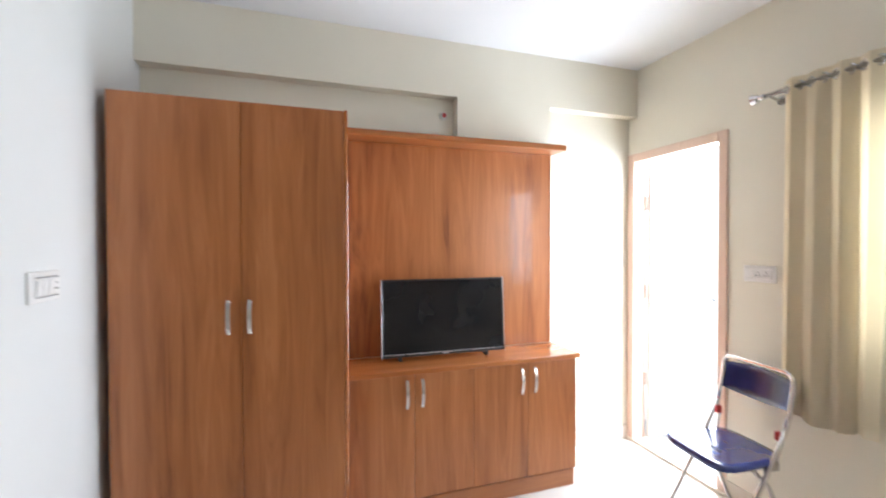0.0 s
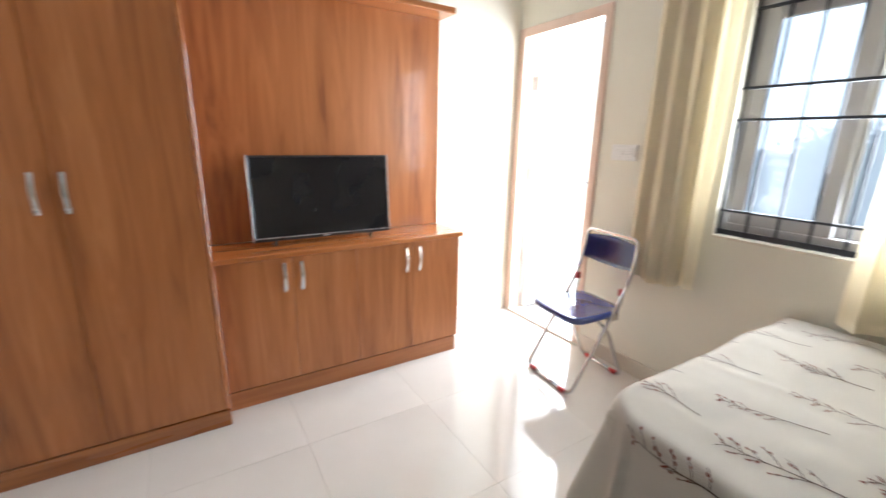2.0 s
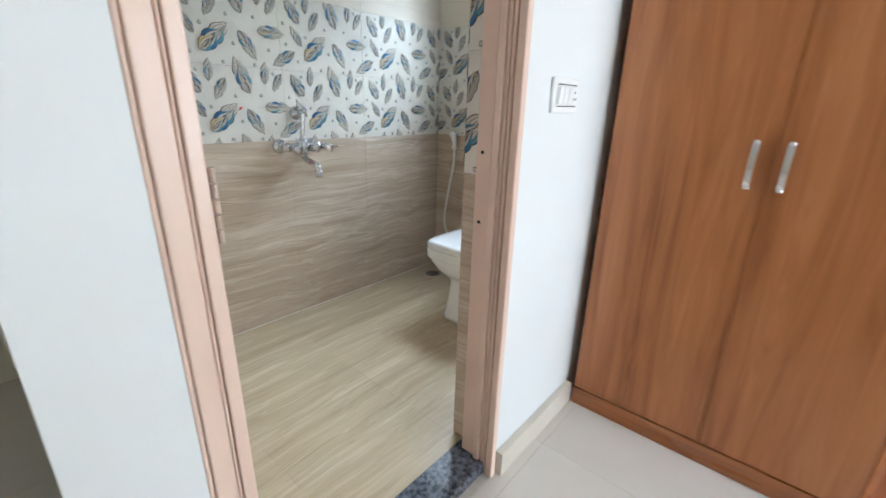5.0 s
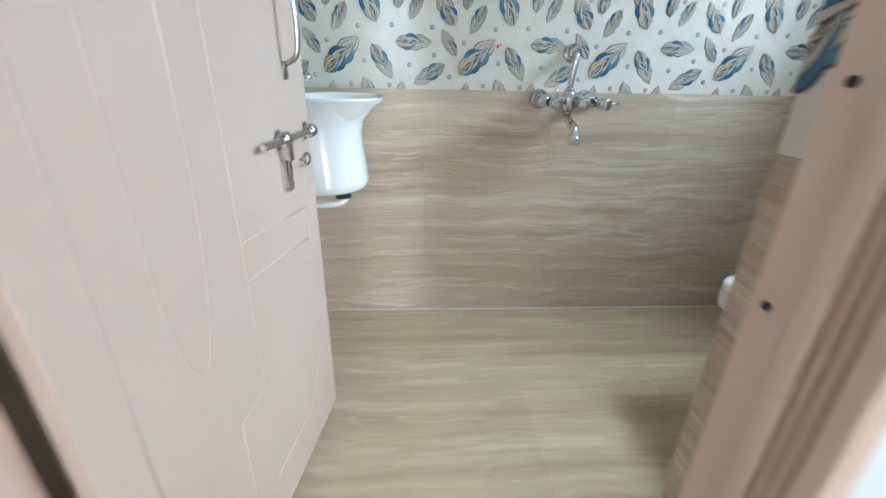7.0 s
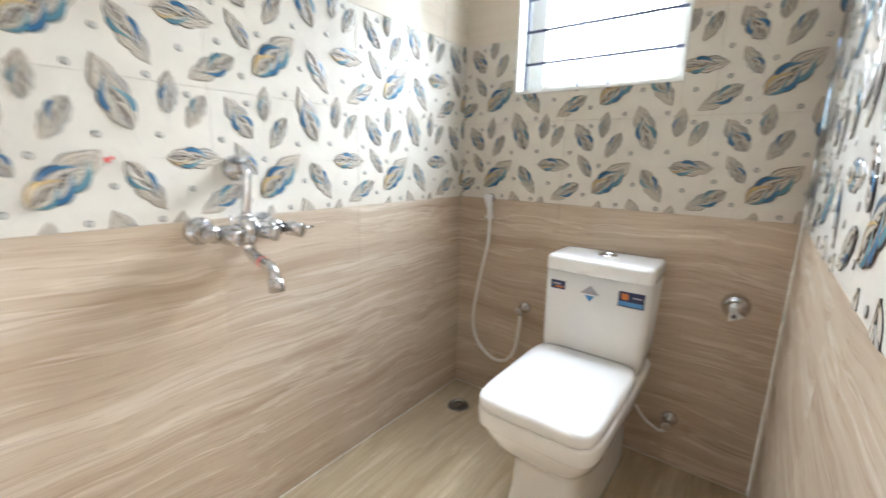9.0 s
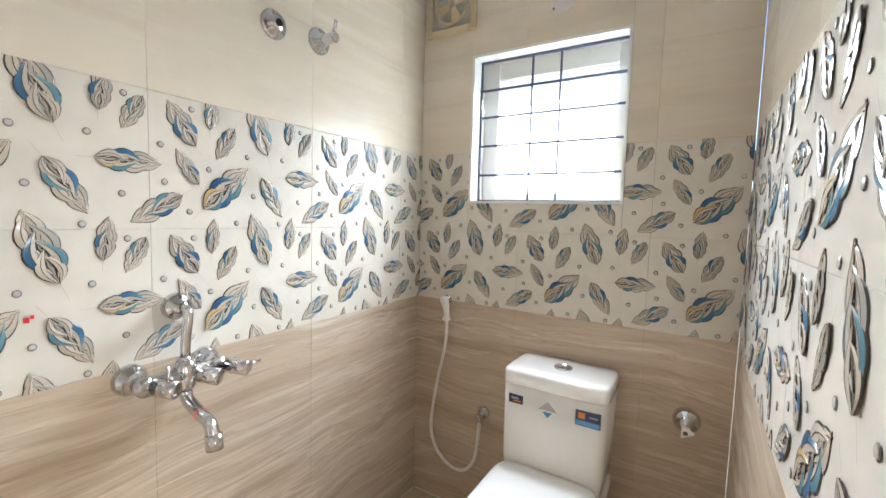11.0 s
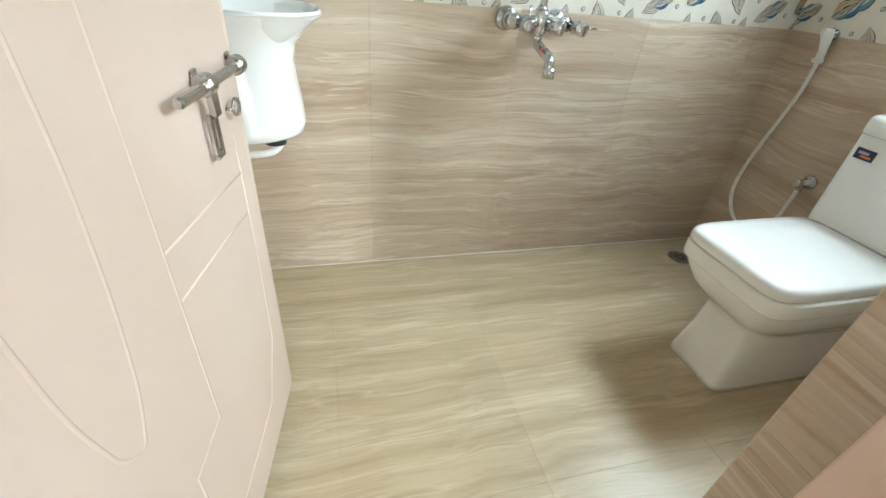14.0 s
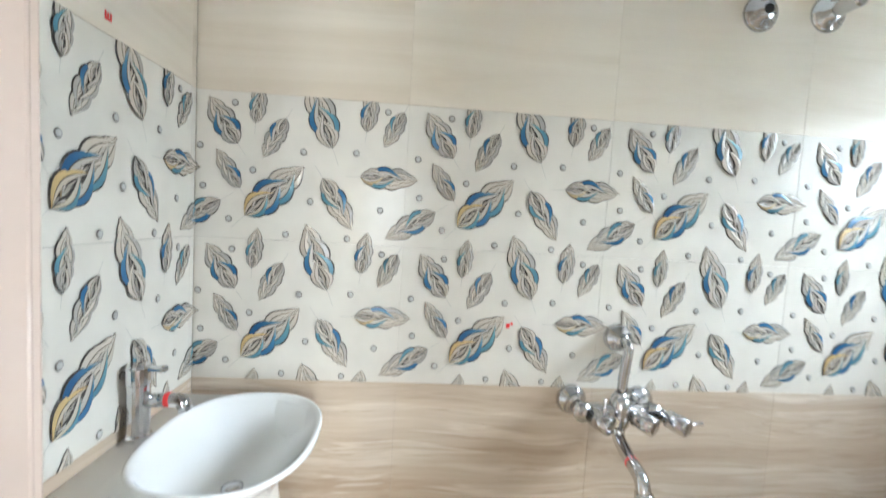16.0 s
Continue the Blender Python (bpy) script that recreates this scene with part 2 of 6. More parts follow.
def box(bm, lo, hi, bevel=0.0, seg=1):
    """A bevelled box between two corners, added to bm."""
    c = [(a + b) / 2 for a, b in zip(lo, hi)]
    s = [abs(b - a) for a, b in zip(lo, hi)]
    r = bmesh.ops.create_cube(bm, size=1, matrix=Matrix.LocRotScale(c, None, s))
    if bevel:
        es = list({e for v in r["verts"] for e in v.link_edges})
        bmesh.ops.bevel(bm, geom=es, offset=bevel, segments=seg, profile=0.5, affect="EDGES", clamp_overlap=True)
    return bm


def boxes(*args, bevel=0.0, seg=1):
    bm = bmesh.new()
    for lo, hi in args:
        box(bm, lo, hi, bevel, seg)
    return bm


def tube(bm, pts, radius, sides=10, closed=False, radii=None):
    """A round tube swept along points."""
    pts = [Vector(p) for p in pts]
    n = len(pts)
    rings = []
    up = None
    for i, p in enumerate(pts):
        a = pts[(i - 1) % n] if (closed or i > 0) else p
        b = pts[(i + 1) % n] if (closed or i < n - 1) else p
        d = (b - a).normalized()
        if up is None:
            up = d.orthogonal().normalized()
        up = (up - d * up.dot(d))
        up = up.normalized() if up.length > 1e-6 else d.orthogonal().normalized()
        side = d.cross(up)
        r = radii[i] if radii else radius
        rings.append([bm.verts.new(p + r * (math.cos(2 * math.pi * k / sides) * up + math.sin(2 * math.pi * k / sides) * side)) for k in range(sides)])
    for i in range(n if closed else n - 1):
        r0, r1 = rings[i], rings[(i + 1) % n]
        for k in range(sides):
            bm.faces.new((r0[k], r0[(k + 1) % sides], r1[(k + 1) % sides], r1[k]))
    if not closed:
        bm.faces.new(rings[0][::-1])
        bm.faces.new(rings[-1])
    return bm


def lathe(bm, profile, m, sides=28):
    """A turned body from (radius, height) pairs, stood at the pose m."""
    rings = []
    for r, h in profile:
        rings.append([bm.verts.new(m @ Vector((r * math.cos(2 * math.pi * k / sides), r * math.sin(2 * math.pi * k / sides), h))) for k in range(sides)])
    for a, b in zip(rings, rings[1:]):
        for k in range(sides):
            bm.faces.new((a[k], a[(k + 1) % sides], b[(k + 1) % sides], b[k]))
    bm.faces.new(rings[0][::-1])
    bm.faces.new(rings[-1])
    return bm


def loft(bm, rings, cap0=True, cap1=True):
    rows = [[bm.verts.new(p) for p in r] for r in rings]
    n = len(rows[0])
    for a, b in zip(rows, rows[1:]):
        for k in range(n):
            bm.faces.new((a[k], a[(k + 1) % n], b[(k + 1) % n], b[k]))
    if cap0:
        bm.faces.new(rows[0][::-1])
    if cap1:
        bm.faces.new(rows[-1])
    return bm


def rounded(pts, radius, steps=6):
    """A polyline with its corners turned into arcs."""
    pts = [Vector(p) for p in pts]
    out = [pts[0]]
    for a, b, c in zip(pts, pts[1:], pts[2:]):
        r = min(radius, (a - b).length * 0.45, (c - b).length * 0.45)
        p0, p1 = b + (a - b).normalized() * r, b + (c - b).normalized() * r
        for i in range(steps + 1):
            t = i / steps
            out.append((1 - t) ** 2 * p0 + 2 * t * (1 - t) * b + t * t * p1)
    out.append(pts[-1])
    return out


def structure(ob, label="", category=""):
    return tagged(ob, label, category, "", "structure")


def empty(name, at=(0, 0, 0)):
    ob = new(name)
    ob.location = at
    return ob


# ---- the plan, in metres ----
LW, RW = -0.205, 2.888          # bedroom: west and east wall faces
BW, REC = 2.685, 2.765         # north wall: column face and recess face
SW, CE = -1.75, 2.705          # south wall face, ceiling
BX, IX, B0, BY = -1.797, -0.425, 0.82, 3.114   # bathroom: west, east, south, north faces
BF = 0.032                     # finished bathroom floor
WT = 0.14                      # east wall thickness
RET = 0.632                     # the corner where the entry passage begins
DY0, DY1, DH = 0.806, 1.713, 2.12    # bathroom door opening, outside its frame
WY0, WY1, WZ0, WZ1 = 0.08, 1.275, 0.925, 2.035   # bedroom window
BD0, BD1, BDH = 1.99, 2.765, 2.10  # balcony door opening
NX0, NX1, NZ0, NZ1 = -1.515, -0.835, 1.567, 2.242  # bathroom window

PIER = -0.270                  # face of the narrow pier south of the bathroom door

# bedroom shell
structure(part("floor", boxes(((LW - 0.03, SW, -0.12), (RW + WT, REC + 0.02, -0.003)), ((LW - 2.2, SW, -0.12), (LW - 0.03, RET + 0.1, -0.003))), GROUT), "pale glossy vitrified tile bedroom floor", "floor")
structure(part("ceiling", boxes(((-2.4, SW - 0.2, CE), (RW + 0.25, 3.4, CE + 0.15))), CEIL), "plain white painted ceiling", "ceiling")
bm = boxes(((LW - 0.20, REC, 0), (RW + WT, REC + 0.2, CE)),
           ((LW, BW, 2.37), (RW, REC, CE)),
           ((1.50, BW, 0), (2.166, REC, 2.37)))
structure(part("wall_north", bm, WALL), "cream painted wall with a beam, a column and shallow recesses", "wall")
bm = boxes(((RW, SW, 0), (RW + WT, WY0, CE)), ((RW, WY0, 0), (RW + WT, WY1, WZ0)), ((RW, WY0, WZ1), (RW + WT, WY1, CE)),
           ((RW, WY1, 0), (RW + WT, BD0, CE)), ((RW, BD0, BDH), (RW + WT, BD1, CE)))
structure(part("wall_east", bm, WALL), "cream painted wall with a window and a balcony door", "wall")
bm = boxes(((IX + 0.009, RET, 0), (PIER, DY0, CE)), ((IX + 0.009, DY0, DH), (LW, DY1, CE)), ((IX + 0.009, DY1 + 0.01, 0), (LW, REC, CE)), ((-0.345, 1.684, 0), (LW, DY1 + 0.01, CE)))
structure(part("wall_west", bm, WHITEWALL), "white painted wall with the bathroom doorway", "wall")
structure(part("wall_south", boxes(((-2.4, SW - 0.2, 0), (RW + WT, SW, CE))), WALL), "cream painted wall", "wall")
structure(part("wall_passage", boxes(((-2.4, RET, 0), (IX + 0.009, B0 - 0.01, CE)), ((-2.4, SW, 0), (-2.2, RET, CE))), WALL), "cream painted return wall of the entry passage", "wall")

# bathroom shell
structure(part("bath_floor", boxes(((BX - 0.1, B0 - 0.1, -0.1), (-0.24, BY + 0.1, BF - 0.010))), GROUT), "bathroom floor bed under beige tiles", "floor")
structure(part("bath_wall_west", boxes(((BX - 0.2, B0 - 0.2, 0), (BX - 0.01, BY + 0.2, CE))), GROUT), "bathroom wall under its tiles", "wall")
bm = boxes(((BX - 0.01, BY + 0.01, 0), (NX0, BY + 0.2, CE)), ((NX1, BY + 0.01, 0), (LW - 0.25, BY + 0.2, CE)),
           ((NX0, BY + 0.01, 0), (NX1, BY + 0.2, NZ0)), ((NX0, BY + 0.01, NZ1), (NX1, BY + 0.2, CE)))
structure(part("bath_wall_north", bm, GROUT), "bathroom wall with a small barred window", "wall")
structure(part("bath_wall_east", boxes(((IX + 0.010, REC, 0), (LW - 0.25 + 0.2, BY + 0.01, CE))), GROUT), "bathroom wall under its tiles", "wall")

# ---- bedroom: openings, frames and trim ----
CLOTH = mottled("cream_curtain", (0.92, 0.81, 0.60), (0.96, 0.88, 0.69), 3, 0.7, 0.2, 300, 0, 0, (1, 1, 0.2))
nt = CLOTH.node_tree
tr = node(CLOTH, "ShaderNodeBsdfTranslucent", Color=(0.90, 0.84, 0.68, 1))
mx = node(CLOTH, "ShaderNodeMixShader", Fac=0.06)
nt.links.new(bsdf(CLOTH).outputs[0], mx.inputs[1])
nt.links.new(tr.outputs[0], mx.inputs[2])
nt.links.new(mx.outputs[0], nt.nodes["Material Output"].inputs[0])
SHEET = mottled("cotton_bedspread", (0.56, 0.52, 0.45), (0.63, 0.59, 0.515), 2.5, 0.8, 0.35, 260)
TWIG = mottled("printed_twig", (0.06, 0.035, 0.03), (0.14, 0.08, 0.06), 30, 0.8)
BERRY = mottled("printed_bud", (0.17, 0.045, 0.03), (0.27, 0.08, 0.055), 30, 0.8)
BLUEPLASTIC = mottled("blue_plastic", (0.022, 0.035, 0.17), (0.035, 0.055, 0.23), 10, 0.2, 0.12, 25, 0, 0.5)
REDPLASTIC = material("red_plastic", (0.45, 0.02, 0.02), 0.35)
SCREEN = mottled("tv_screen", (0.010, 0.010, 0.011), (0.016, 0.016, 0.017), 3, 0.16)
TVBODY = mottled("tv_bezel", (0.02, 0.02, 0.022), (0.035, 0.035, 0.038), 20, 0.3)
SILVER = mottled("silver_trim", (0.5, 0.5, 0.52), (0.6, 0.6, 0.62), 20, 0.3, 0, 80, 0.8)
HANDLE = mottled("satin_handle", (0.70, 0.69, 0.68), (0.80, 0.79, 0.78), 20, 0.25, 0.05, 200, 0.9)
HINGEPAINT = mottled("painted_hinge", (0.40, 0.31, 0.24), (0.52, 0.41, 0.325), 25, 0.35, 0.1, 120, 0.25)
DARK = material("dark_hole", (0.02, 0.018, 0.016), 0.6)

# skirting
SKIRT = mottled("skirting_tile", (0.62, 0.56, 0.46), (0.68, 0.62, 0.52), 3, 0.12, 0, 80, 0, 0.3)
for lo, hi in (((LW, 1.69, 0), (LW + 0.03, 2.26, 0.10)), ((RW - 0.012, SW, 0), (RW, 1.985, 0.10)), ((PIER, RET + 0.002, 0), (PIER + 0.033, 0.80, 0.10)),
               ((2.19, REC - 0.012, 0), (RW - 0.002, REC, 0.10))):
    structure(part("baseboard", boxes((lo, hi), bevel=0.002), SKIRT), "beige glossy skirting tile", "baseboard")

# bathroom door frame, moulded on the bedroom side, with its stone sill
FX0, FX1 = -0.345, -0.195


def beads(bm, y0, y1, z1, side, face):
    w = y1 - y0
    for a, b, h in ((0.0, 0.10, 0.006), (0.12, 0.58, 0.009), (0.60, 0.67, 0.006), (0.69, 1.0, 0.010)):
        a, b = (a, b) if side < 0 else (1 - b, 1 - a)
        box(bm, (face - 0.014, y0 + a * w, 0.0), (face - 0.012 + h, y0 + b * w, z1 - 0.004), 0.0035, 2)
    return bm


frame_ob = structure(empty("bath_door_frame", (FX1, 1.2, 0)), "peach enamelled wooden door frame with moulded edges", "door frame")


def hang(ob, parent):
    ob.parent = parent
    ob.matrix_parent_inverse = Matrix.Translation(-parent.location)
    return ob


bm = boxes(((FX0, 0.806, 0.0), (-0.272, 0.862, 2.05)), ((-0.315, 0.860, 0.0), (-0.274, 0.873, 2.05)), bevel=0.004, seg=2)
hang(part("jamb", beads(bm, 0.806, 0.886, 2.05, -1, -0.260), FRAMEPAINT), frame_ob)
bm = boxes(((FX0, 1.668, 0.0), (FX1 - 0.004, 1.6835, 2.05)), bevel=0.003, seg=2)
# the moulding of four beads on the reveal
for x0, x1, out in ((-0.286, -0.262, 0.011), (-0.257, -0.246, 0.006), (-0.241, -0.229, 0.009), (-0.224, FX1 - 0.002, 0.014)):
    box(bm, (x0, 1.669 - out, 0.0), (x1, 1.672, 2.046), 0.0045, 3)
hang(part("jamb", bm, FRAMEPAINT), frame_ob)
hang(part("head", boxes(((FX0, 0.806, 2.05), (FX1, 1.684, 2.12)), bevel=0.004), FRAMEPAINT), frame_ob)
bm = bmesh.new()
for z in (0.944, 1.157):
    lathe(bm, [(0.0052, 0), (0.0052, 0.003)], Matrix.Translation((-0.322, 1.6685, z)) @ pose(0, 0, 0, 90), 12)
hang(part("strike_hole", bm, DARK), frame_ob)
hang(part("sill", boxes(((-0.375, 0.80, -0.004), (-0.235, 1.71, 0.04)), bevel=0.004), GRANITE, None, "dark speckled granite sill"), frame_ob)

# bathroom door leaf, swung into the bathroom
leaf = tagged(empty("bathroom_door", (-0.322, 0.908, 0)), "peach enamelled panelled door standing open into the bathroom", "door")
leaf.rotation_euler = (0, 0, radians(180 - 8.2))
# local: x from the hinge to the free edge, y towards the tiled south wall is positive after the turn
LT, DL = 0.034, 0.812
bm = boxes(((0.030, 0.0, 0.09), (DL, LT, 2.045)), bevel=0.003, seg=2)
body = part("leaf", bm, DOORPAINT, leaf)


def groove(bm, pts, r, proud):
    """A soft raised bead along points of the door's face."""
    tube(bm, [(p[0], LT + proud - r, p[1]) for p in pts], r, 12)


def front(bm):
    """Turns fittings drawn on the leaf's far face over to the face that is seen."""
    bmesh.ops.scale(bm, vec=(1, -1, 1), verts=bm.verts)
    bmesh.ops.translate(bm, vec=(0, LT, 0), verts=bm.verts)
    bmesh.ops.reverse_faces(bm, faces=bm.faces)
    return bm


# on the face that is seen: long beads, a pointed loop and the rails by the lock
for pts, r, proud in (([(0.103, 2.0), (0.103, 1.0), (0.103, 0.15)], 0.005, 0.0012),
                      (rounded([(0.195, 2.0), (0.195, 0.95), (0.200, 0.80), (0.222, 0.69), (0.258, 0.655), (0.288, 0.73), (0.310, 0.85), (0.325, 1.0), (0.332, 2.0)], 0.05), 0.005, 0.0012),
                      ([(0.424, 2.0), (0.424, 1.0), (0.416, 0.495), (0.312, 0.485), (0.306, 0.14)], 0.004, 0.0014),
                      ([(0.424, 0.838), (0.6, 0.826), (0.737, 0.815)], 0.003, 0.0016), ([(0.424, 0.755), (0.6, 0.742), (0.728, 0.729)], 0.003, 0.0016),
                      ([(0.742, 0.90), (0.738, 0.6), (0.722, 0.374), (0.632, 0.230), (0.40, 0.225)], 0.003, 0.0016), ([(DL - 0.012, 0.10), (DL - 0.012, 1.0), (DL - 0.012, 2.03)], 0.004, 0.001)):
    bm = bmesh.new()
    groove(bm, pts, r, proud)
    part("bead", front(bm), DOORPAINT, leaf, "", True)
# pull handle
HX = 0.702
bm = bmesh.new()
tube(bm, rounded([(HX, LT, 1.322), (HX, LT + 0.036, 1.304), (HX, LT + 0.042, 1.24), (HX, LT + 0.036, 1.176), (HX, LT, 1.158)], 0.03), 0.0062, 10)
for z in (1.332, 1.148):
    box(bm, (HX - 0.011, LT, z - 0.02), (HX + 0.011, LT + 0.005, z + 0.02), 0.002)
part("pull_handle", front(bm), STEEL, leaf, "bright steel bow handle", True)
# sliding bolt with its hasp
BZ = 1.006
bm = bmesh.new()
lathe(bm, [(0.006, -0.135), (0.0085, -0.13), (0.0085, 0.145)], Matrix.Translation((0.660, LT + 0.018, BZ)) @ pose(0, 0, 0, 0, 90), 12)
for x in (0.630, 0.780):
    lathe(bm, [(0.015, -0.014), (0.017, -0.010), (0.017, 0.010), (0.015, 0.014)], Matrix.Translation((x, LT + 0.015, BZ)) @ pose(0, 0, 0, 0, 90), 14)
    box(bm, (x - 0.011, LT, BZ - 0.022), (x + 0.011, LT + 0.004, BZ + 0.022), 0.002)
part("bolt", front(bm), STEEL, leaf, "worn steel sliding bolt", False)
bx = 0.640
bm = boxes(((bx - 0.011, LT + 0.012, BZ - 0.05), (bx + 0.011, LT + 0.024, BZ)), ((bx - 0.015, LT + 0.006, BZ - 0.115), (bx - 0.006, LT + 0.015, BZ - 0.045)),
           ((bx + 0.006, LT + 0.006, BZ - 0.115), (bx + 0.015, LT + 0.015, BZ - 0.045)), ((bx - 0.015, LT + 0.006, BZ - 0.120), (bx + 0.015, LT + 0.015, BZ - 0.108)), bevel=0.002)
part("hasp", front(bm), STEEL, leaf)
bm = bmesh.new()
tube(bm, [(0.750 + 0.017 * math.cos(a), LT + 0.012, 0.940 + 0.014 * math.sin(a)) for a in np.linspace(0, 2 * math.pi, 18)[:-1]], 0.0032, 8, True)
tube(bm, [(0.733, LT, 0.940), (0.733, LT + 0.012, 0.940)], 0.0035, 8)
part("staple", front(bm), STEEL, leaf, "", True)
# hinges on the hinge edge
for z in (1.115, 0.35, 1.85):
    bm = boxes(((-0.003, -0.002, z - 0.065), (0.0305, LT - 0.002, z + 0.065)))
    for k in range(5):
        lathe(bm, [(0.006, -0.065 + 0.026 * k + 0.001), (0.006, -0.065 + 0.026 * k + 0.025)], Matrix.Translation((-0.006, LT + 0.003, z)), 10)
    hinge = part("hinge", front(bm), HINGEPAINT, leaf, "peach painted steel butt hinge")
    for k in range(4):
        s = bmesh.new()
        lathe(s, [(0.0045, 0), (0.0045, 0.0015), (0.003, 0.002)], Matrix.Translation((-0.0035, LT * (0.35 + 0.3 * (k % 2)), z - 0.048 + 0.032 * k)) @ pose(0, 0, 0, 0, -90), 8)
        part("screw", front(s), CHROME, hinge)

# balcony door frame and its open leaf
bfr = structure(empty("balcony_door_frame", (RW, 2.4, 0)), "peach enamelled door frame of the balcony door", "door frame")
for lo, hi, nm in (((RW - 0.012, 1.99, 0), (RW + 0.10, 2.045, 2.105), "jamb"), ((RW - 0.012, 2.70, 0), (RW + 0.10, 2.762, 2.105), "jamb"), ((RW - 0.012, 2.045, 2.045), (RW + 0.10, 2.70, 2.105), "head")):
    hang(part(nm, boxes((lo, hi), bevel=0.005, seg=2), FRAMEPAINT), bfr)
hang(part("sill", boxes(((RW - 0.02, 1.99, -0.004), (RW + WT, 2.762, 0.018)), bevel=0.003), SKIRT), bfr)
bleaf = tagged(empty("balcony_door", (RW + 0.10, 2.69, 0)), "pale painted balcony door swung wide open outwards", "door")
WHITEDOOR = mottled("white_door_enamel", (0.78, 0.74, 0.68), (0.82, 0.78, 0.72), 3, 0.35)
hang(part("leaf", boxes(((RW + 0.105, 2.655, 0.03), (RW + 0.76, 2.69, 2.04)), bevel=0.003), WHITEDOOR), bleaf)
for z in (0.45, 1.75, 1.1):
    hang(part("hinge", boxes(((RW + 0.088, 2.683, z - 0.05), (RW + 0.118, 2.699, z + 0.05)), bevel=0.002), WHITEDOOR), bleaf)
bm = bmesh.new()
tube(bm, rounded([(RW + 0.69, 2.655, 1.02), (RW + 0.69, 2.61, 1.02), (RW + 0.60, 2.61, 1.02)], 0.02), 0.008, 8)
hang(part("lever_handle", bm, STEEL, None, "", True), bleaf)

# bedroom window: sliding frames behind a painted grill
win = structure(empty("window_1", (RW, 0.68, 1.48)), "white sliding window behind a black painted grill", "window")
ox = RW + 0.055
bm = boxes(((ox, WY0, WZ0), (ox + 0.08, WY0 + 0.03, WZ1)), ((ox, WY1 - 0.025, WZ0), (ox + 0.08, WY1, WZ1)), ((ox, WY0 + 0.03, WZ0), (ox + 0.08, WY1 - 0.025, WZ0 + 0.06)),
           ((ox, WY0 + 0.03, WZ1 - 0.12), (ox + 0.08, WY1 - 0.025, WZ1)), bevel=0.003)
hang(part("window_frame", bm, UPVC), win)
hang(part("window_sill", boxes(((RW - 0.004, WY0, WZ0 - 0.012), (ox + 0.08, WY1, WZ0 - 0.001))), CREAMTILE), win)
for y0, y1, dx in ((0.11, 0.90, 0.036), (0.86, 1.25, 0.003)):
    z0, z1 = WZ0 + 0.06, WZ1 - 0.12
    w = 0.06
    sash = hang(part("sash", boxes(((ox + dx, y0, z0), (ox + dx + 0.03, y0 + w, z1)), ((ox + dx, y1 - w, z0), (ox + dx + 0.03, y1, z1)),
                                   ((ox + dx, y0 + w, z0), (ox + dx + 0.03, y1 - w, z0 + w)), ((ox + dx, y0 + w, z1 - 0.05), (ox + dx + 0.03, y1 - w, z1)), bevel=0.003), UPVC), win)
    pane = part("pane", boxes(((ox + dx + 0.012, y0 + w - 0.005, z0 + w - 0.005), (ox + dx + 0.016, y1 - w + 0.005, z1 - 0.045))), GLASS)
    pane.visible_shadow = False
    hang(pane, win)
grill = tagged(empty("window_grill", (RW + 0.03, 0.68, 1.48)), "black painted steel window grill of square bars", "window grill")
gx = RW + 0.03
for z, h in ((WZ0 + 0.006, 0.024), (WZ0 + 0.115, 0.010), (1.45, 0.012), (1.585, 0.012), (1.905, 0.012), (WZ1 - 0.012, 0.022)):
    hang(part("bar", boxes(((gx - 0.006, WY0, z), (gx + 0.006, WY1, z + h))), BLACKMETAL), grill)
for k in range(11):
    y = WY1 - 0.008 - k * 0.117
    segs = ((WZ0, 1.455), (1.59, WZ1)) if k not in (2, 3, 6, 7) else ((WZ0, WZ1),)
    for a, b in segs:
        hang(part("bar", boxes(((gx - 0.005, y - 0.0048, a + 0.002), (gx + 0.005, y + 0.0048, b - 0.002))), BLACKMETAL), grill)

# curtains on a rod
RODX, RODZ = RW - 0.085, 2.195
rod = tagged(empty("curtain_rod", (RODX, 0.6, RODZ)), "steel curtain rod with faceted end caps on wall brackets", "curtain rod")
bm = bmesh.new()
tube(bm, [(RODX, 1.74, RODZ), (RODX, -0.75, RODZ)], 0.011, 12)
hang(part("pole", bm, STEEL, None, "", True), rod)
for y, d in ((1.74, 1), (-0.75, -1)):
    bm = bmesh.new()
    lathe(bm, [(0.012, 0), (0.016, 0.004), (0.016, 0.012), (0.012, 0.016), (0.012, 0.026), (0.022, 0.034), (0.028, 0.06), (0.018, 0.068)], Matrix.Translation((RODX, y, RODZ)) @ pose(0, 0, 0, -90 * d), 10)
    hang(part("finial", bm, CHROME), rod)
    bm = bmesh.new()
    tube(bm, [(RODX, y - 0.03 * d, RODZ - 0.012), (RODX + 0.04, y - 0.03 * d, RODZ - 0.02), (RW, y - 0.03 * d, RODZ - 0.02)], 0.007, 8)
    lathe(bm, [(0.024, 0), (0.024, 0.006)], Matrix.Translation((RW, y - 0.03 * d, RODZ - 0.02)) @ pose(0, 0, 0, 0, -90), 14)
    hang(part("bracket", bm, STEEL), rod)


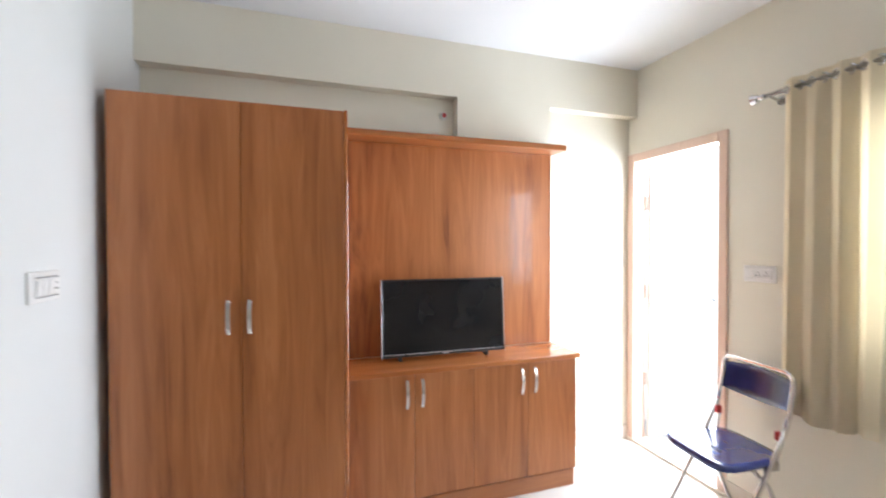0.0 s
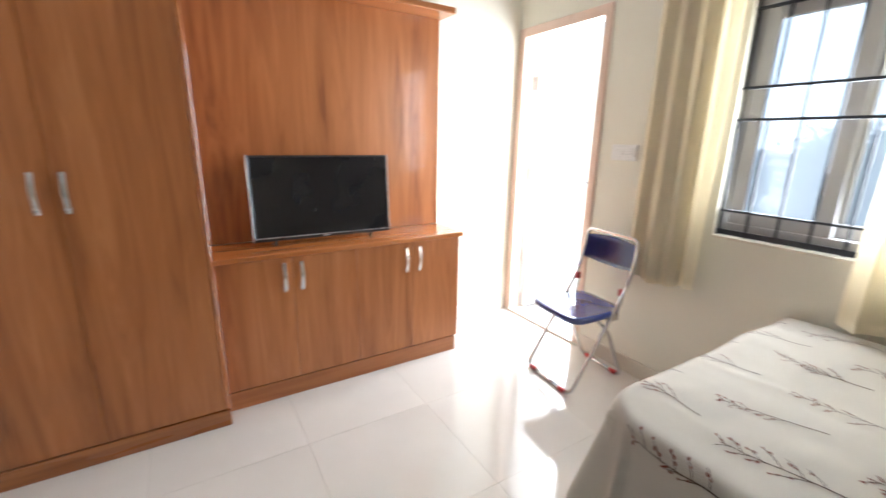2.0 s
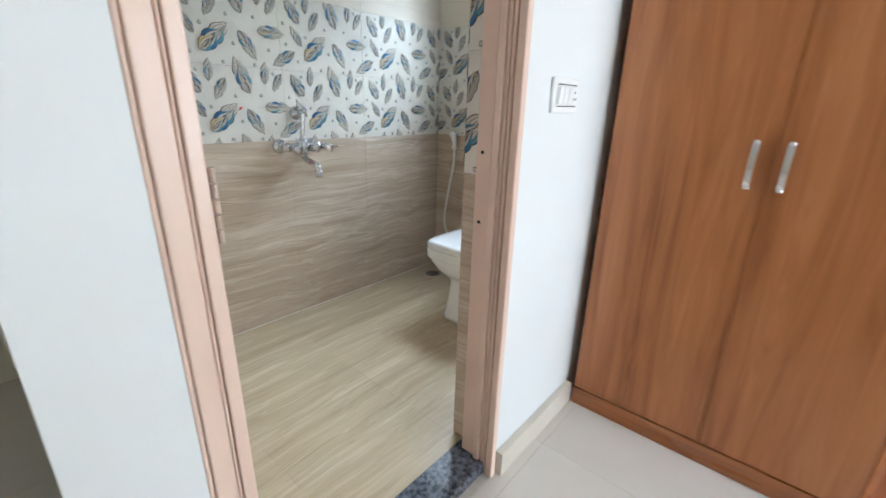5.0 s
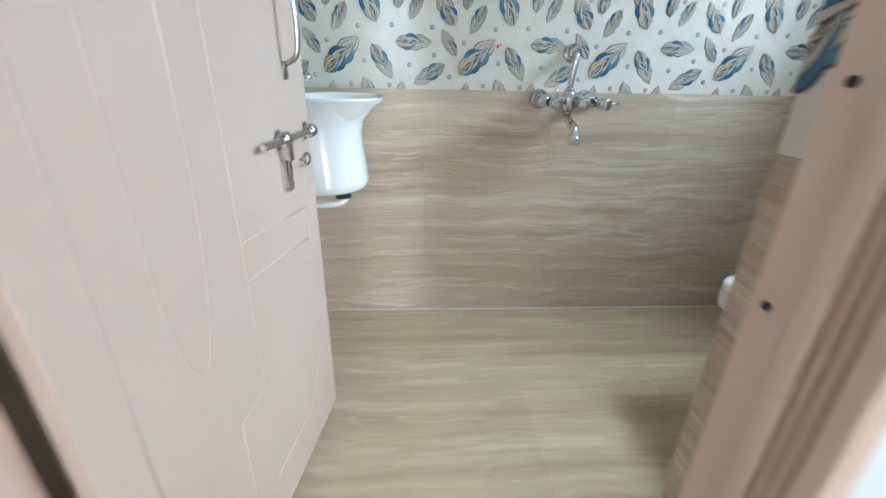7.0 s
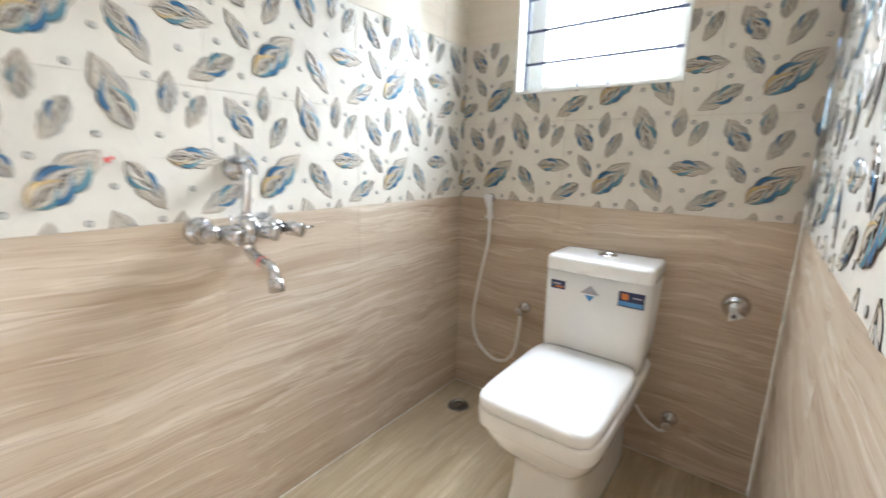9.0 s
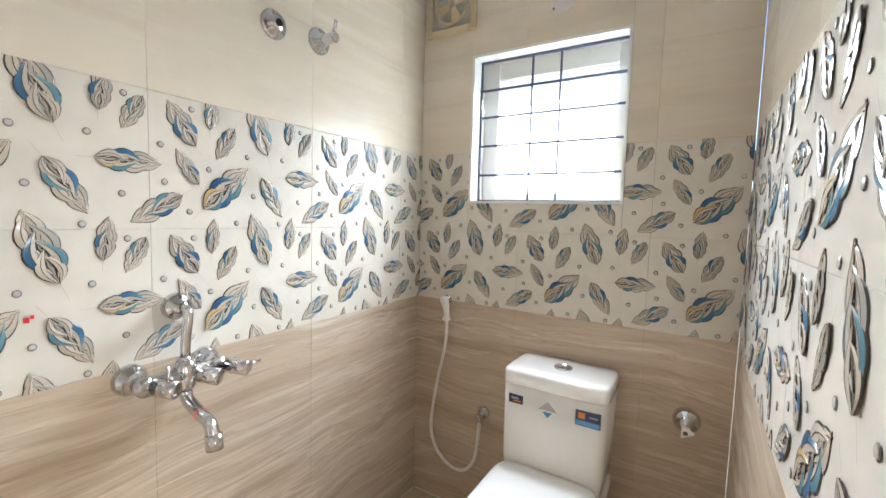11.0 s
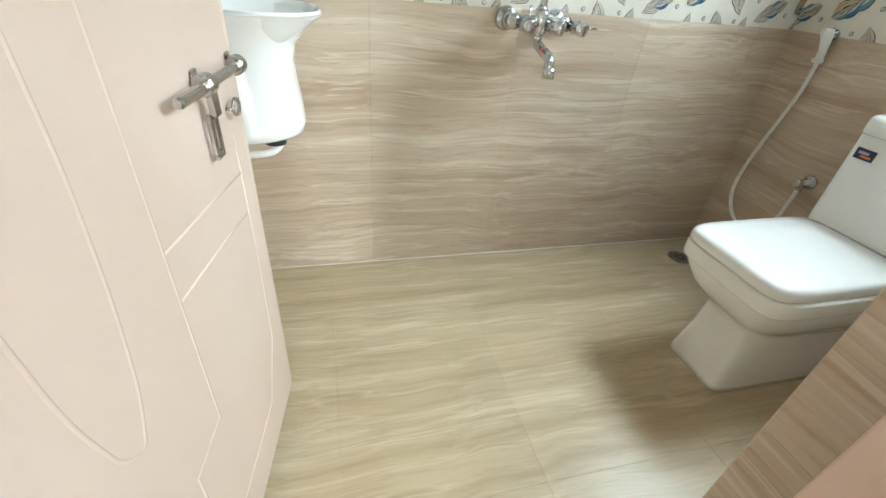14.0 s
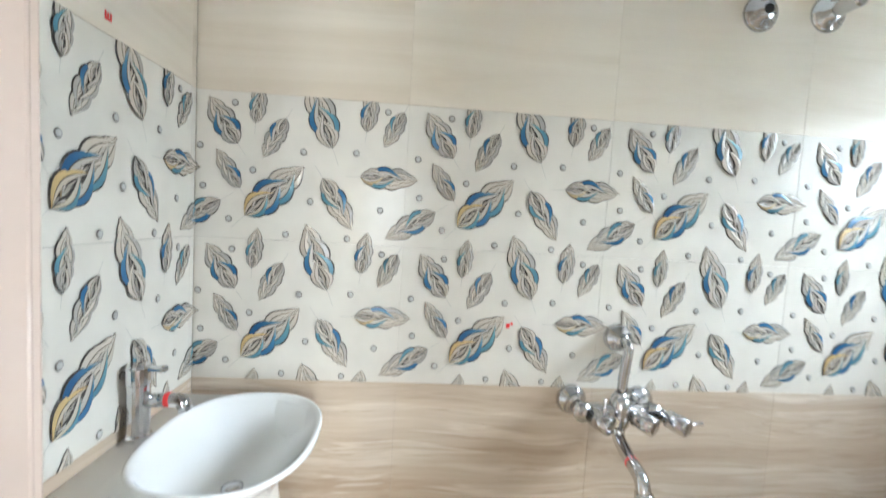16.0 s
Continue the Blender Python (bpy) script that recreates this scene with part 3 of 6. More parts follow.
def curtain(y0, y1, z0, z1, folds, amp, seed, gather=0.0):
    rng = random.Random(seed)
    ob = tagged(empty("curtain", (RODX, (y0 + y1) / 2, z1)), "cream eyelet curtain hanging in soft vertical folds", "curtain", "curtains of the window")
    bm = bmesh.new()
    nu, nv = folds * 14, 26
    ph = rng.random() * 6
    rows = []
    for j in range(nv + 1):
        v = j / nv
        z = z1 + 0.045 - v * (z1 + 0.045 - z0)
        row = []
        for i in range(nu + 1):
            u = i / nu
            a = 2 * math.pi * folds * u
            spread = 1 + 0.06 * v * math.sin(3 * u + ph) - gather * v
            y = y1 + (y0 - y1) * (0.5 + (u - 0.5) * spread)
            k = amp * (0.9 + 0.45 * v) * (1 + 0.35 * math.sin(2.3 * u * folds + ph))
            x = RODX + k * math.cos(a + 0.5 * v * math.sin(5 * u + ph)) + 0.012 * v * math.sin(9 * u + ph)
            y += 0.3 * k * math.sin(2 * a + ph * v * 0.3)
            row.append(bm.verts.new((min(x, RW - 0.006), y, z + (0.012 * math.sin(7 * u + ph) if j == nv else 0))))
        rows.append(row)
    for a, b in zip(rows, rows[1:]):
        for i in range(nu):
            bm.faces.new((a[i], a[i + 1], b[i + 1], b[i]))
    bmesh.ops.solidify(bm, geom=list(bm.faces), thickness=0.0025)
    hang(part("cloth", bm, CLOTH, None, "", True), ob)
    for k in range(folds * 2):
        u = (k + 0.5) / (folds * 2)
        y = y1 + (y0 - y1) * u
        bm = bmesh.new()
        tube(bm, [(RODX + 0.020 * math.cos(t) * 0.25, y + 0.020 * math.cos(t), RODZ + 0.020 * math.sin(t)) for t in np.linspace(0, 2 * math.pi, 17)[:-1]], 0.0045, 6, True)
        hang(part("eyelet", bm, CHROME, None, "", True), ob)
    return ob


curtain(1.27, 1.655, 0.635, RODZ, 4, 0.016, 3)
curtain(-0.25, 0.72, 0.668, RODZ, 7, 0.030, 8)


# switch plates
def switch(name, at, turn, w, h, keys, sockets, label):
    ob = tagged(empty(name, at), label, "switch")
    ob.rotation_euler = (0, 0, radians(turn))
    part("plate", boxes(((-w / 2, -0.012, -h / 2), (w / 2, 0, h / 2)), bevel=0.004, seg=2), PLASTIC, ob)
    part("surround", boxes(((-w * 0.40, -0.016, -h * 0.30), (w * 0.40, -0.012, h * 0.30)), bevel=0.002), PLASTIC, ob)
    n = keys + sockets
    kw = w * 0.76 / n
    for i in range(n):
        x = -w * 0.38 + kw * (i + 0.5)
        if i < keys:
            bm = bmesh.new()
            box(bm, (-kw * 0.44, -0.021, -h * 0.25), (kw * 0.44, -0.015, h * 0.25), 0.002)
            k = part("rocker", bm, PLASTIC, ob)
            k.location, k.rotation_euler = (x, 0, 0), (radians(4), 0, 0)
        else:
            bm = boxes(((-kw * 0.45, -0.018, -h * 0.27), (kw * 0.45, -0.015, h * 0.27)), bevel=0.002)
            k = part("socket", bm, PLASTIC, ob)
            k.location = (x, 0, 0)
            for dx, dz in ((-0.22, -0.09), (0.22, -0.09), (0, 0.1)):
                s = bmesh.new()
                lathe(s, [(0.0032, 0), (0.0032, 0.0006)], Matrix.Translation((dx * kw, -0.018, dz * h)) @ pose(0, 0, 0, 90), 8)
                part("hole", s, DARK, k)
    return ob


plate = switch("light_switch", (LW, 1.906, 1.322), 90, 0.165, 0.10, 3, 1, "white plastic switch plate with three rockers and a socket")
for z in (-0.031, 0.031):
    part("slot", boxes(((-0.060, -0.0165, z - 0.0012), (0.060, -0.0155, z + 0.0012))), DARK, plate)
switch("wall_socket", (RW, 1.81, 1.293), -90, 0.165, 0.088, 1, 2, "pale switch plate with a rocker and sockets beside the balcony door")


# ---- wardrobe ----
def bow_handle(parent, x, y, z, length=0.145):
    bm = bmesh.new()
    n = 12
    for i in range(n):
        a, b = i / n, (i + 1) / n
        za, zb = z - length / 2 + a * length, z - length / 2 + b * length
        fa, fb = 0.012 + 0.016 * math.sin(math.pi * a), 0.012 + 0.016 * math.sin(math.pi * b)
        vs = [bm.verts.new(p) for p in ((x - 0.009, y - fa, za), (x + 0.009, y - fa, za), (x + 0.009, y - fb, zb), (x - 0.009, y - fb, zb),
                                        (x - 0.007, y - fa + 0.006, za), (x + 0.007, y - fa + 0.006, za), (x + 0.007, y - fb + 0.006, zb), (x - 0.007, y - fb + 0.006, zb))]
        for f in ((0, 1, 2, 3), (5, 4, 7, 6), (4, 0, 3, 7), (1, 5, 6, 2), (0, 4, 5, 1), (3, 2, 6, 7)):
            bm.faces.new([vs[k] for k in f])
    for s in (-1, 1):
        box(bm, (x - 0.008, y - 0.016, z + s * length * 0.48 - 0.006), (x + 0.008, y, z + s * length * 0.48 + 0.006), 0.002)
    bmesh.ops.remove_doubles(bm, verts=bm.verts, dist=0.0003)
    return part("handle", bm, HANDLE, parent, "satin metal bow handle")


ward = tagged(empty("wardrobe", (0.31, 2.5, 0)), "tall two-door wardrobe in reddish teak laminate", "wardrobe")
WX0, WX1, WF = -0.168, 0.79, 2.262
hang(part("body", boxes(((WX0, WF + 0.02, 0.085), (WX1, BW + 0.07, 2.087)), bevel=0.002), WOOD), ward)
hang(part("plinth", boxes(((WX0, WF - 0.002, 0.0), (WX1, BW - 0.02, 0.083)), bevel=0.002), WOODKICK), ward)
hang(part("edge_strip", boxes(((WX1 - 0.016, WF - 0.001, 0.085), (WX1 + 0.001, WF + 0.021, 2.088)), bevel=0.002), WOODTOP), ward)
for x0, x1, hx in ((WX0 + 0.004, 0.327, 0.277), (0.331, WX1 - 0.018, 0.362)):
    d = hang(part("door", boxes(((x0, WF, 0.09), (x1, WF + 0.019, 2.084)), bevel=0.002, seg=2), WOOD), ward)
    bow_handle(d, hx, WF, 1.135)
hang(part("bead", boxes(((0.3275, WF - 0.002, 0.09), (0.3305, WF + 0.004, 2.08))), WOODTOP), ward)

# ---- television unit ----
unit = tagged(empty("tv_unit", (1.47, 2.5, 0)), "low four-door television cabinet in reddish teak laminate", "cabinet")
UX0, UX1, UF = 0.793, 2.143, 2.363
hang(part("body", boxes(((UX0, UF + 0.02, 0.10), (UX1, BW - 0.005, 0.768)), bevel=0.002), WOOD), unit)
hang(part("plinth", boxes(((UX0, UF + 0.004, 0.0), (UX1 - 0.012, BW - 0.01, 0.098)), bevel=0.002), WOODKICK), unit)
hang(part("top", boxes(((UX0, UF - 0.012, 0.769), (UX1 + 0.022, BW - 0.026, 0.796)), bevel=0.004, seg=2), WOODTOP, None, "glossy teak laminate top"), unit)
xs = [UX0 + 0.002, 1.141, 1.478, 1.815, UX1 - 0.001]
for i in range(4):
    d = hang(part("door", boxes(((xs[i] + 0.0008, UF, 0.105), (xs[i + 1] - 0.0008, UF + 0.019, 0.766)), bevel=0.002, seg=2), WOOD), unit)
    bow_handle(d, xs[i + 1] - 0.042 if i in (0, 2) else xs[i] + 0.042, UF, 0.667)

panel = tagged(empty("tv_wall_panel", (1.47, 2.66, 0.8)), "teak laminate wall panel with a projecting cornice shelf", "wall panel")
hang(part("board", boxes(((UX0, BW - 0.025, 0.797), (UX1, BW - 0.004, 2.042)), bevel=0.001), WOOD), panel)
hang(part("edge_strip", boxes(((UX1 + 0.0005, BW - 0.027, 0.793), (UX1 + 0.008, BW - 0.003, 2.042)), bevel=0.001), WOODTOP), panel)
hang(part("cornice", boxes(((UX0, BW - 0.175, 2.043), (UX1 + 0.03, BW - 0.004, 2.078)), bevel=0.004, seg=2), WOODKICK), panel)

# ---- television, leaning on its lower edge ----
tv = tagged(empty("television", (1.36, 2.50, 0.793)), "flat black television with a thin silver rim on the cabinet", "television")
tv.rotation_euler = (radians(-4), 0, radians(-1.5))
hw, hh = 0.367, 0.436
part("back", boxes(((-hw + 0.01, 0.006, 0.03), (hw - 0.01, 0.032, hh - 0.005)), ((-0.22, 0.03, 0.04), (0.22, 0.052, 0.26)), bevel=0.006, seg=2), TVBODY, tv)
part("bezel", boxes(((-hw, -0.004, 0.028), (-hw + 0.012, 0.012, hh + 0.026)), ((hw - 0.012, -0.004, 0.028), (hw, 0.012, hh + 0.026)),
                    ((-hw + 0.012, -0.004, hh + 0.015), (hw - 0.012, 0.012, hh + 0.026)), ((-hw + 0.012, -0.004, 0.028), (hw - 0.012, 0.012, 0.047)), bevel=0.002), TVBODY, tv)
part("rim", boxes(((-hw - 0.002, -0.006, 0.026), (-hw + 0.002, 0.004, hh + 0.028)), ((hw - 0.002, -0.006, 0.026), (hw + 0.002, 0.004, hh + 0.028)),
                  ((-hw + 0.012, -0.006, 0.043), (hw - 0.012, -0.003, 0.047)), bevel=0.001), SILVER, tv, "dull silver trim")
part("screen", boxes(((-hw + 0.012, 0.0, 0.047), (hw - 0.012, 0.006, hh + 0.015))), SCREEN, tv)
part("badge", boxes(((-0.018, -0.0055, 0.033), (0.018, -0.0035, 0.040)), bevel=0.001), SILVER, tv)
for x in (-0.26, 0.26):
    part("foot", boxes(((x - 0.008, 0.008, 0.003), (x + 0.008, 0.07, 0.012)), ((x - 0.008, 0.008, 0.010), (x + 0.008, 0.024, 0.035)), bevel=0.003), TVBODY, tv)

# pipe end with a red cap in the recess above the cabinet
cap = tagged(empty("pipe_stub", (1.43, REC, 2.262)), "white conduit stub with a dark red end in the wall", "pipe stub")
bm = bmesh.new()
lathe(bm, [(0.024, 0), (0.024, 0.012), (0.019, 0.016), (0.019, 0.03)], Matrix.Translation((1.43, REC, 2.262)) @ pose(0, 0, 0, 90), 16)
hang(part("collar", bm, PLASTIC), cap)
bm = bmesh.new()
lathe(bm, [(0.013, 0.03), (0.013, 0.036)], Matrix.Translation((1.43, REC, 2.262)) @ pose(0, 0, 0, 90), 14)
hang(part("end_cap", bm, REDPLASTIC), cap)

# ---- folding chair ----
chair = tagged(empty("folding_chair", (2.60, 1.765, 0)), "folding chair with chrome tube legs and glossy navy blue seat", "chair")
chair.rotation_euler = (0, 0, radians(-90 - 6))
# local: -y is the front, x the width, z up
CW = 0.185
R = 0.0105
bm = bmesh.new()
tube(bm, rounded([(-CW, 0.13, 0.60), (-CW, 0.165, 0.72), (-CW, 0.175, 0.845), (CW, 0.175, 0.845), (CW, 0.165, 0.72), (CW, 0.13, 0.60)], 0.05), R, 10)
part("back_bow", bm, CHROME, chair, "", True)
for s in (-1, 1):
    bm = bmesh.new()
    tube(bm, rounded([(s * CW, 0.13, 0.60), (s * CW, 0.06, 0.46), (s * CW, -0.19, 0.03), (s * (CW - 0.03), -0.205, 0.012)], 0.04), R, 10)
    part("leg", bm, CHROME, chair, "", True)
    bm = bmesh.new()
    tube(bm, rounded([(s * (CW - 0.028), -0.05, 0.425), (s * (CW - 0.028), 0.06, 0.33), (s * (CW - 0.028), 0.20, 0.03), (s * (CW - 0.06), 0.21, 0.012)], 0.04), R, 10)
    part("leg", bm, CHROME, chair, "", True)
    bm = bmesh.new()
    tube(bm, [(s * (CW - 0.014), 0.135, 0.54), (s * (CW - 0.02), 0.10, 0.43)], 0.006, 8)
    part("link_bar", bm, CHROME, chair)
    part("red_bracket", boxes(((s * (CW - 0.020) - 0.010, 0.098, 0.535), (s * (CW - 0.020) + 0.010, 0.128, 0.575)), bevel=0.004, seg=2), REDPLASTIC, chair, "red plastic joint cover")
    part("pivot_plate", boxes(((s * (CW - 0.014) - 0.004, 0.02, 0.395), (s * (CW - 0.014) + 0.004, 0.11, 0.435)), bevel=0.003), STEEL, chair)
for y, w in ((-0.205, CW - 0.03), (0.21, CW - 0.06)):
    bm = bmesh.new()
    tube(bm, [(-w, y, 0.012), (w, y, 0.012)], R, 10)
    part("floor_bar", bm, CHROME, chair, "", True)
    for s in (-1, 1):
        bm = bmesh.new()
        tube(bm, [(s * (w - 0.005), y, 0.0135), (s * (w - 0.05), y, 0.0135)], R + 0.003, 10)
        part("red_foot", bm, REDPLASTIC, chair, "red plastic foot sleeve", True)


def pad(bm, w0, w1, y0, y1, z, thick, dish, corner, flip=False):
    """A moulded seat pan: rounded plan, hollowed, with a rolled edge."""
    n, m = 20, 9
    rows = []
    for lvl, (sc, dz) in enumerate(((0.90, -thick), (0.985, -thick * 0.8), (1.0, -thick * 0.35), (0.99, -thick * 0.05), (0.96, 0.0), (0.80, -dish * 0.4), (0.5, -dish * 0.8), (0.2, -dish))):
        ring = []
        for k in range(48):
            a = 2 * math.pi * k / 48
            c, s = math.cos(a), math.sin(a)
            e = 2.0 / corner
            px = math.copysign(abs(c) ** e, c)
            py = math.copysign(abs(s) ** e, s)
            wy = (py + 1) / 2
            w = w0 + (w1 - w0) * wy
            ring.append(Vector((px * w * sc, (y0 + y1) / 2 + py * (y1 - y0) / 2 * sc, z + dz)))
        rows.append(ring)
    return loft(bm, rows)


bm = pad(bmesh.new(), 0.205, 0.176, -0.232, 0.162, 0.456, 0.040, 0.010, 4.5)
part("seat", bm, BLUEPLASTIC, chair, "glossy navy blue moulded plastic seat", True)
bm = bmesh.new()
rows = []
for j in range(7):
    v = j / 6
    z = 0.675 + 0.135 * v
    row = []
    for i in range(21):
        u = -1 + i / 10
        bow = 0.03 * (1 - u * u)
        edge = 0.012 * (1 - abs(u)) * math.sin(math.pi * v)
        row.append((u * CW * 0.985, 0.150 + 0.025 * v + bow - 0.004, z + (0.012 * (1 - u * u) if j == 6 else -0.018 * (1 - u * u) if j == 0 else 0)))
    rows.append(row)
vr = [[bm.verts.new(p) for p in r] for r in rows]
for a, b in zip(vr, vr[1:]):
    for i in range(20):
        bm.faces.new((a[i], a[i + 1], b[i + 1], b[i]))
bmesh.ops.solidify(bm, geom=list(bm.faces), thickness=0.007)
part("backrest", bm, BLUEPLASTIC, chair, "curved navy blue plastic backrest", True)

# ---- bed under a printed spread ----
bed = tagged(empty("bed", (2.25, -0.05, 0)), "low bed covered by a cream bedspread printed with twigs", "bed")
EX0, EX1, EY0, EY1, TOP = 1.635, 2.862, -1.05, 0.925, 0.65
hang(part("base", boxes(((EX0 + 0.05, EY0 + 0.05, 0.0), (EX1 - 0.02, EY1 - 0.05, 0.36)), bevel=0.01), WOOD), bed)
hang(part("mattress", boxes(((EX0 + 0.02, EY0 + 0.02, 0.36), (EX1 - 0.01, EY1 - 0.02, TOP - 0.012)), bevel=0.04, seg=3), SHEET), bed)
CR = 0.16


def drape(px, py):
    """The unfolded bedspread's point (px, py) laid over the bed: flat on top, rolled over the edges, hanging in waves."""
    cx, cy = max(px, EX0 + CR), min(py, EY1 - CR)
    dx, dy = px - cx, py - cy
    d = math.hypot(dx, dy)
    wob = 0.0035 * math.sin(9 * px + 5 * py) + 0.003 * math.sin(17 * py - 11 * px + 1.3) + 0.007 * noise.noise((px * 4, py * 4, 0.3)) + 0.003 * noise.noise((px * 11, py * 9, 2.3)) - 0.005 * abs(noise.noise((px * 3.1 + py, py * 5.0 - px, 1.7))) ** 0.5 + 0.003 * math.exp(-((py - 0.42 - 0.12 * px) / 0.02) ** 2) + 0.003 * math.exp(-((px - 2.22 + 0.08 * py) / 0.02) ** 2)
    if d < CR - 0.03:
        return Vector((px, py, TOP + wob))
    ux, uy = dx / d, dy / d
    s = d - (CR - 0.03)
    r = 0.03
    if s < r * math.pi / 2:
        a = s / r
        out, drop = r * math.sin(a), r * (1 - math.cos(a))
    else:
        out, drop = r, r + s - r * math.pi / 2
    ang = math.atan2(uy, -ux)
    along = py if abs(ux) > abs(uy) else px
    cornering = max(0.0, 1 - abs(ang - math.pi / 4) / 0.55)
    wave = 0.022 * math.sin(13 * along + 1.0) + 0.012 * math.sin(29 * along) if cornering <= 0 else 0.06 * cornering + 0.03 * math.sin(ang * 9)
    out += wave * min(1, drop / 0.35) + 0.05 * drop
    base = CR - 0.03
    return Vector((cx + ux * (base + out), cy + uy * (base + out), max(0.02, TOP + wob * (1 - min(1, drop * 5)) - drop)))


bm = bmesh.new()
nx, ny = 130, 170
X0, X1, Y0, Y1 = EX0 - 0.62, EX1, EY0, EY1 + 0.62
grid = []
for j in range(ny + 1):
    grid.append([bm.verts.new(drape(X0 + (X1 - X0) * i / nx, Y0 + (Y1 - Y0) * j / ny)) for i in range(nx + 1)])
for j in range(ny):
    for i in range(nx):
        bm.faces.new((grid[j][i], grid[j][i + 1], grid[j + 1][i + 1], grid[j + 1][i]))
spread = tagged(part("bedspread", bm, SHEET, None, "", True), "cream cotton bedspread with brown twig print hanging to the floor", "bedspread")


def on_cloth(px, py):
    p = drape(px, py)
    e = 0.004
    a, b = drape(px + e, py) - p, drape(px, py + e) - p
    n = a.cross(b)
    n = n.normalized() if n.length > 1e-9 else Vector((0, 0, 1))
    return p + n * 0.0022


def ribbon(bm, pts, w0, w1):
    prev = None
    n = len(pts)
    for i, (x, y) in enumerate(pts):
        a, b = pts[max(0, i - 1)], pts[min(n - 1, i + 1)]
        dx, dy = b[0] - a[0], b[1] - a[1]
        L = math.hypot(dx, dy) or 1
        w = w0 + (w1 - w0) * i / (n - 1)
        l = bm.verts.new(on_cloth(x - dy / L * w, y + dx / L * w))
        r = bm.verts.new(on_cloth(x + dy / L * w, y - dx / L * w))
        if prev:
            bm.faces.new((prev[0], prev[1], r, l))
        prev = (l, r)


def bud(bm, x, y, ang, size):
    c, s = math.cos(ang), math.sin(ang)
    pts = []
    for k in range(8):
        a = 2 * math.pi * k / 8
        u, v = size * math.cos(a), size * 0.55 * math.sin(a)
        pts.append(bm.verts.new(on_cloth(x + u * c - v * s, y + u * s + v * c)))
    bm.faces.new(pts)


def twig(sx, sy, ang, size, rng):
    """One printed sprig: a stem with side shoots and buds."""
    tw, bd = bmesh.new(), bmesh.new()
    pos = []
    x, y, a = sx, sy, ang
    n = 14
    for i in range(n + 1):
        pos.append((x, y))
        a += (rng.random() - 0.5) * 0.16
        x += math.cos(a) * size / n
        y += math.sin(a) * size / n
    ribbon(tw, pos, 0.0020 * size / 0.24, 0.0008)
    for i in range(4, n + 1):
        if rng.random() < 0.8:
            side = 1 if i % 2 else -1
            L = size * (0.30 - 0.012 * i) * (0.7 + 0.6 * rng.random())
            b = a + side * (0.45 + 0.35 * rng.random())
            px, py = pos[i]
            sub = [(px + math.cos(b) * L * t, py + math.sin(b) * L * t + side * 0.006 * math.sin(3 * t)) for t in (0, 0.25, 0.5, 0.75, 1)]
            ribbon(tw, sub, 0.0013, 0.0008)
            for t in (2, 3, 4):
                if rng.random() < 0.75:
                    bud(bd, sub[t][0] + (rng.random() - 0.5) * 0.012, sub[t][1] + (rng.random() - 0.5) * 0.012, b + rng.random() - 0.5, 0.0042 + 0.0022 * rng.random())
    bud(bd, pos[-1][0], pos[-1][1], a, 0.005)
    return tw, bd


rng = random.Random(5)
for cxi in range(-3, 6):
    colx = 2.015 + 0.187 * cxi
    for k in range(-2, 6):
        sy = (0.385 if cxi % 2 else 0.525) + 0.345 * (k - 1) + (rng.random() - 0.5) * 0.03
        sx = colx + (rng.random() - 0.5) * 0.03
        if not (X0 + 0.15 < sx < X1 - 0.06 and Y0 + 0.9 < sy < Y1 - 0.40):
            continue
        if sx < EX0 + 0.02 and sy > EY1 - 0.2:
            continue
        tw, bd = twig(sx, sy, radians(92 + rng.random() * 14), 0.22 + 0.05 * rng.random(), rng)
        a = part("twig_print", tw, TWIG, spread)
        tagged(part("bud_print", bd, BERRY, spread), "", "", "", "stuff")


# ---- bathroom: sanitary ware and fittings ----
WHITEHOSE = mottled("white_hose", (0.74, 0.72, 0.68), (0.82, 0.80, 0.76), 60, 0.35, 0.2, 300)
STICKER_NAVY = material("navy_sticker", (0.02, 0.03, 0.09), 0.35)
STICKER_BLUE = material("blue_sticker", (0.10, 0.32, 0.62), 0.35)
STICKER_ORANGE = material("orange_sticker", (0.70, 0.20, 0.04), 0.35)
STICKER_GREY = material("grey_sticker", (0.40, 0.38, 0.42), 0.35)
REDTAPE = material("red_tape", (0.75, 0.03, 0.03), 0.4)


def oval(cx, cy, rx, ry, z, e=2.0, n=40, squash_back=None):
    """A superellipse ring at height z; squash_back flattens it against y = squash_back."""
    out = []
    for k in range(n):
        a = 2 * math.pi * k / n
        c, s = math.cos(a), math.sin(a)
        x = cx + rx * math.copysign(abs(c) ** (2 / e), c)
        y = cy + ry * math.copysign(abs(s) ** (2 / e), s)
        if squash_back is not None:
            y = max(y, squash_back)
        out.append(Vector((x, y, z)))
    return out


# toilet: skirted one-piece pan, soft-edged square lid, cistern
toilet = tagged(empty("toilet", (-1.0, 2.75, BF)), "white glazed one-piece toilet with its square lid closed", "toilet")
TX = -1.0


def slab(hw_back, hw_front, y0, y1, z, e=5.0):
    """A ring of a rounded square, narrower at the front (y0) than at the back."""
    out = []
    for k in range(56):
        a = 2 * math.pi * k / 56
        c, s = math.cos(a), math.sin(a)
        px, py = math.copysign(abs(c) ** (2 / e), c), math.copysign(abs(s) ** (2 / e), s)
        w = hw_front + (hw_back - hw_front) * (py + 1) / 2
        out.append(Vector((TX + px * w, (y0 + y1) / 2 + py * (y1 - y0) / 2, z)))
    return out


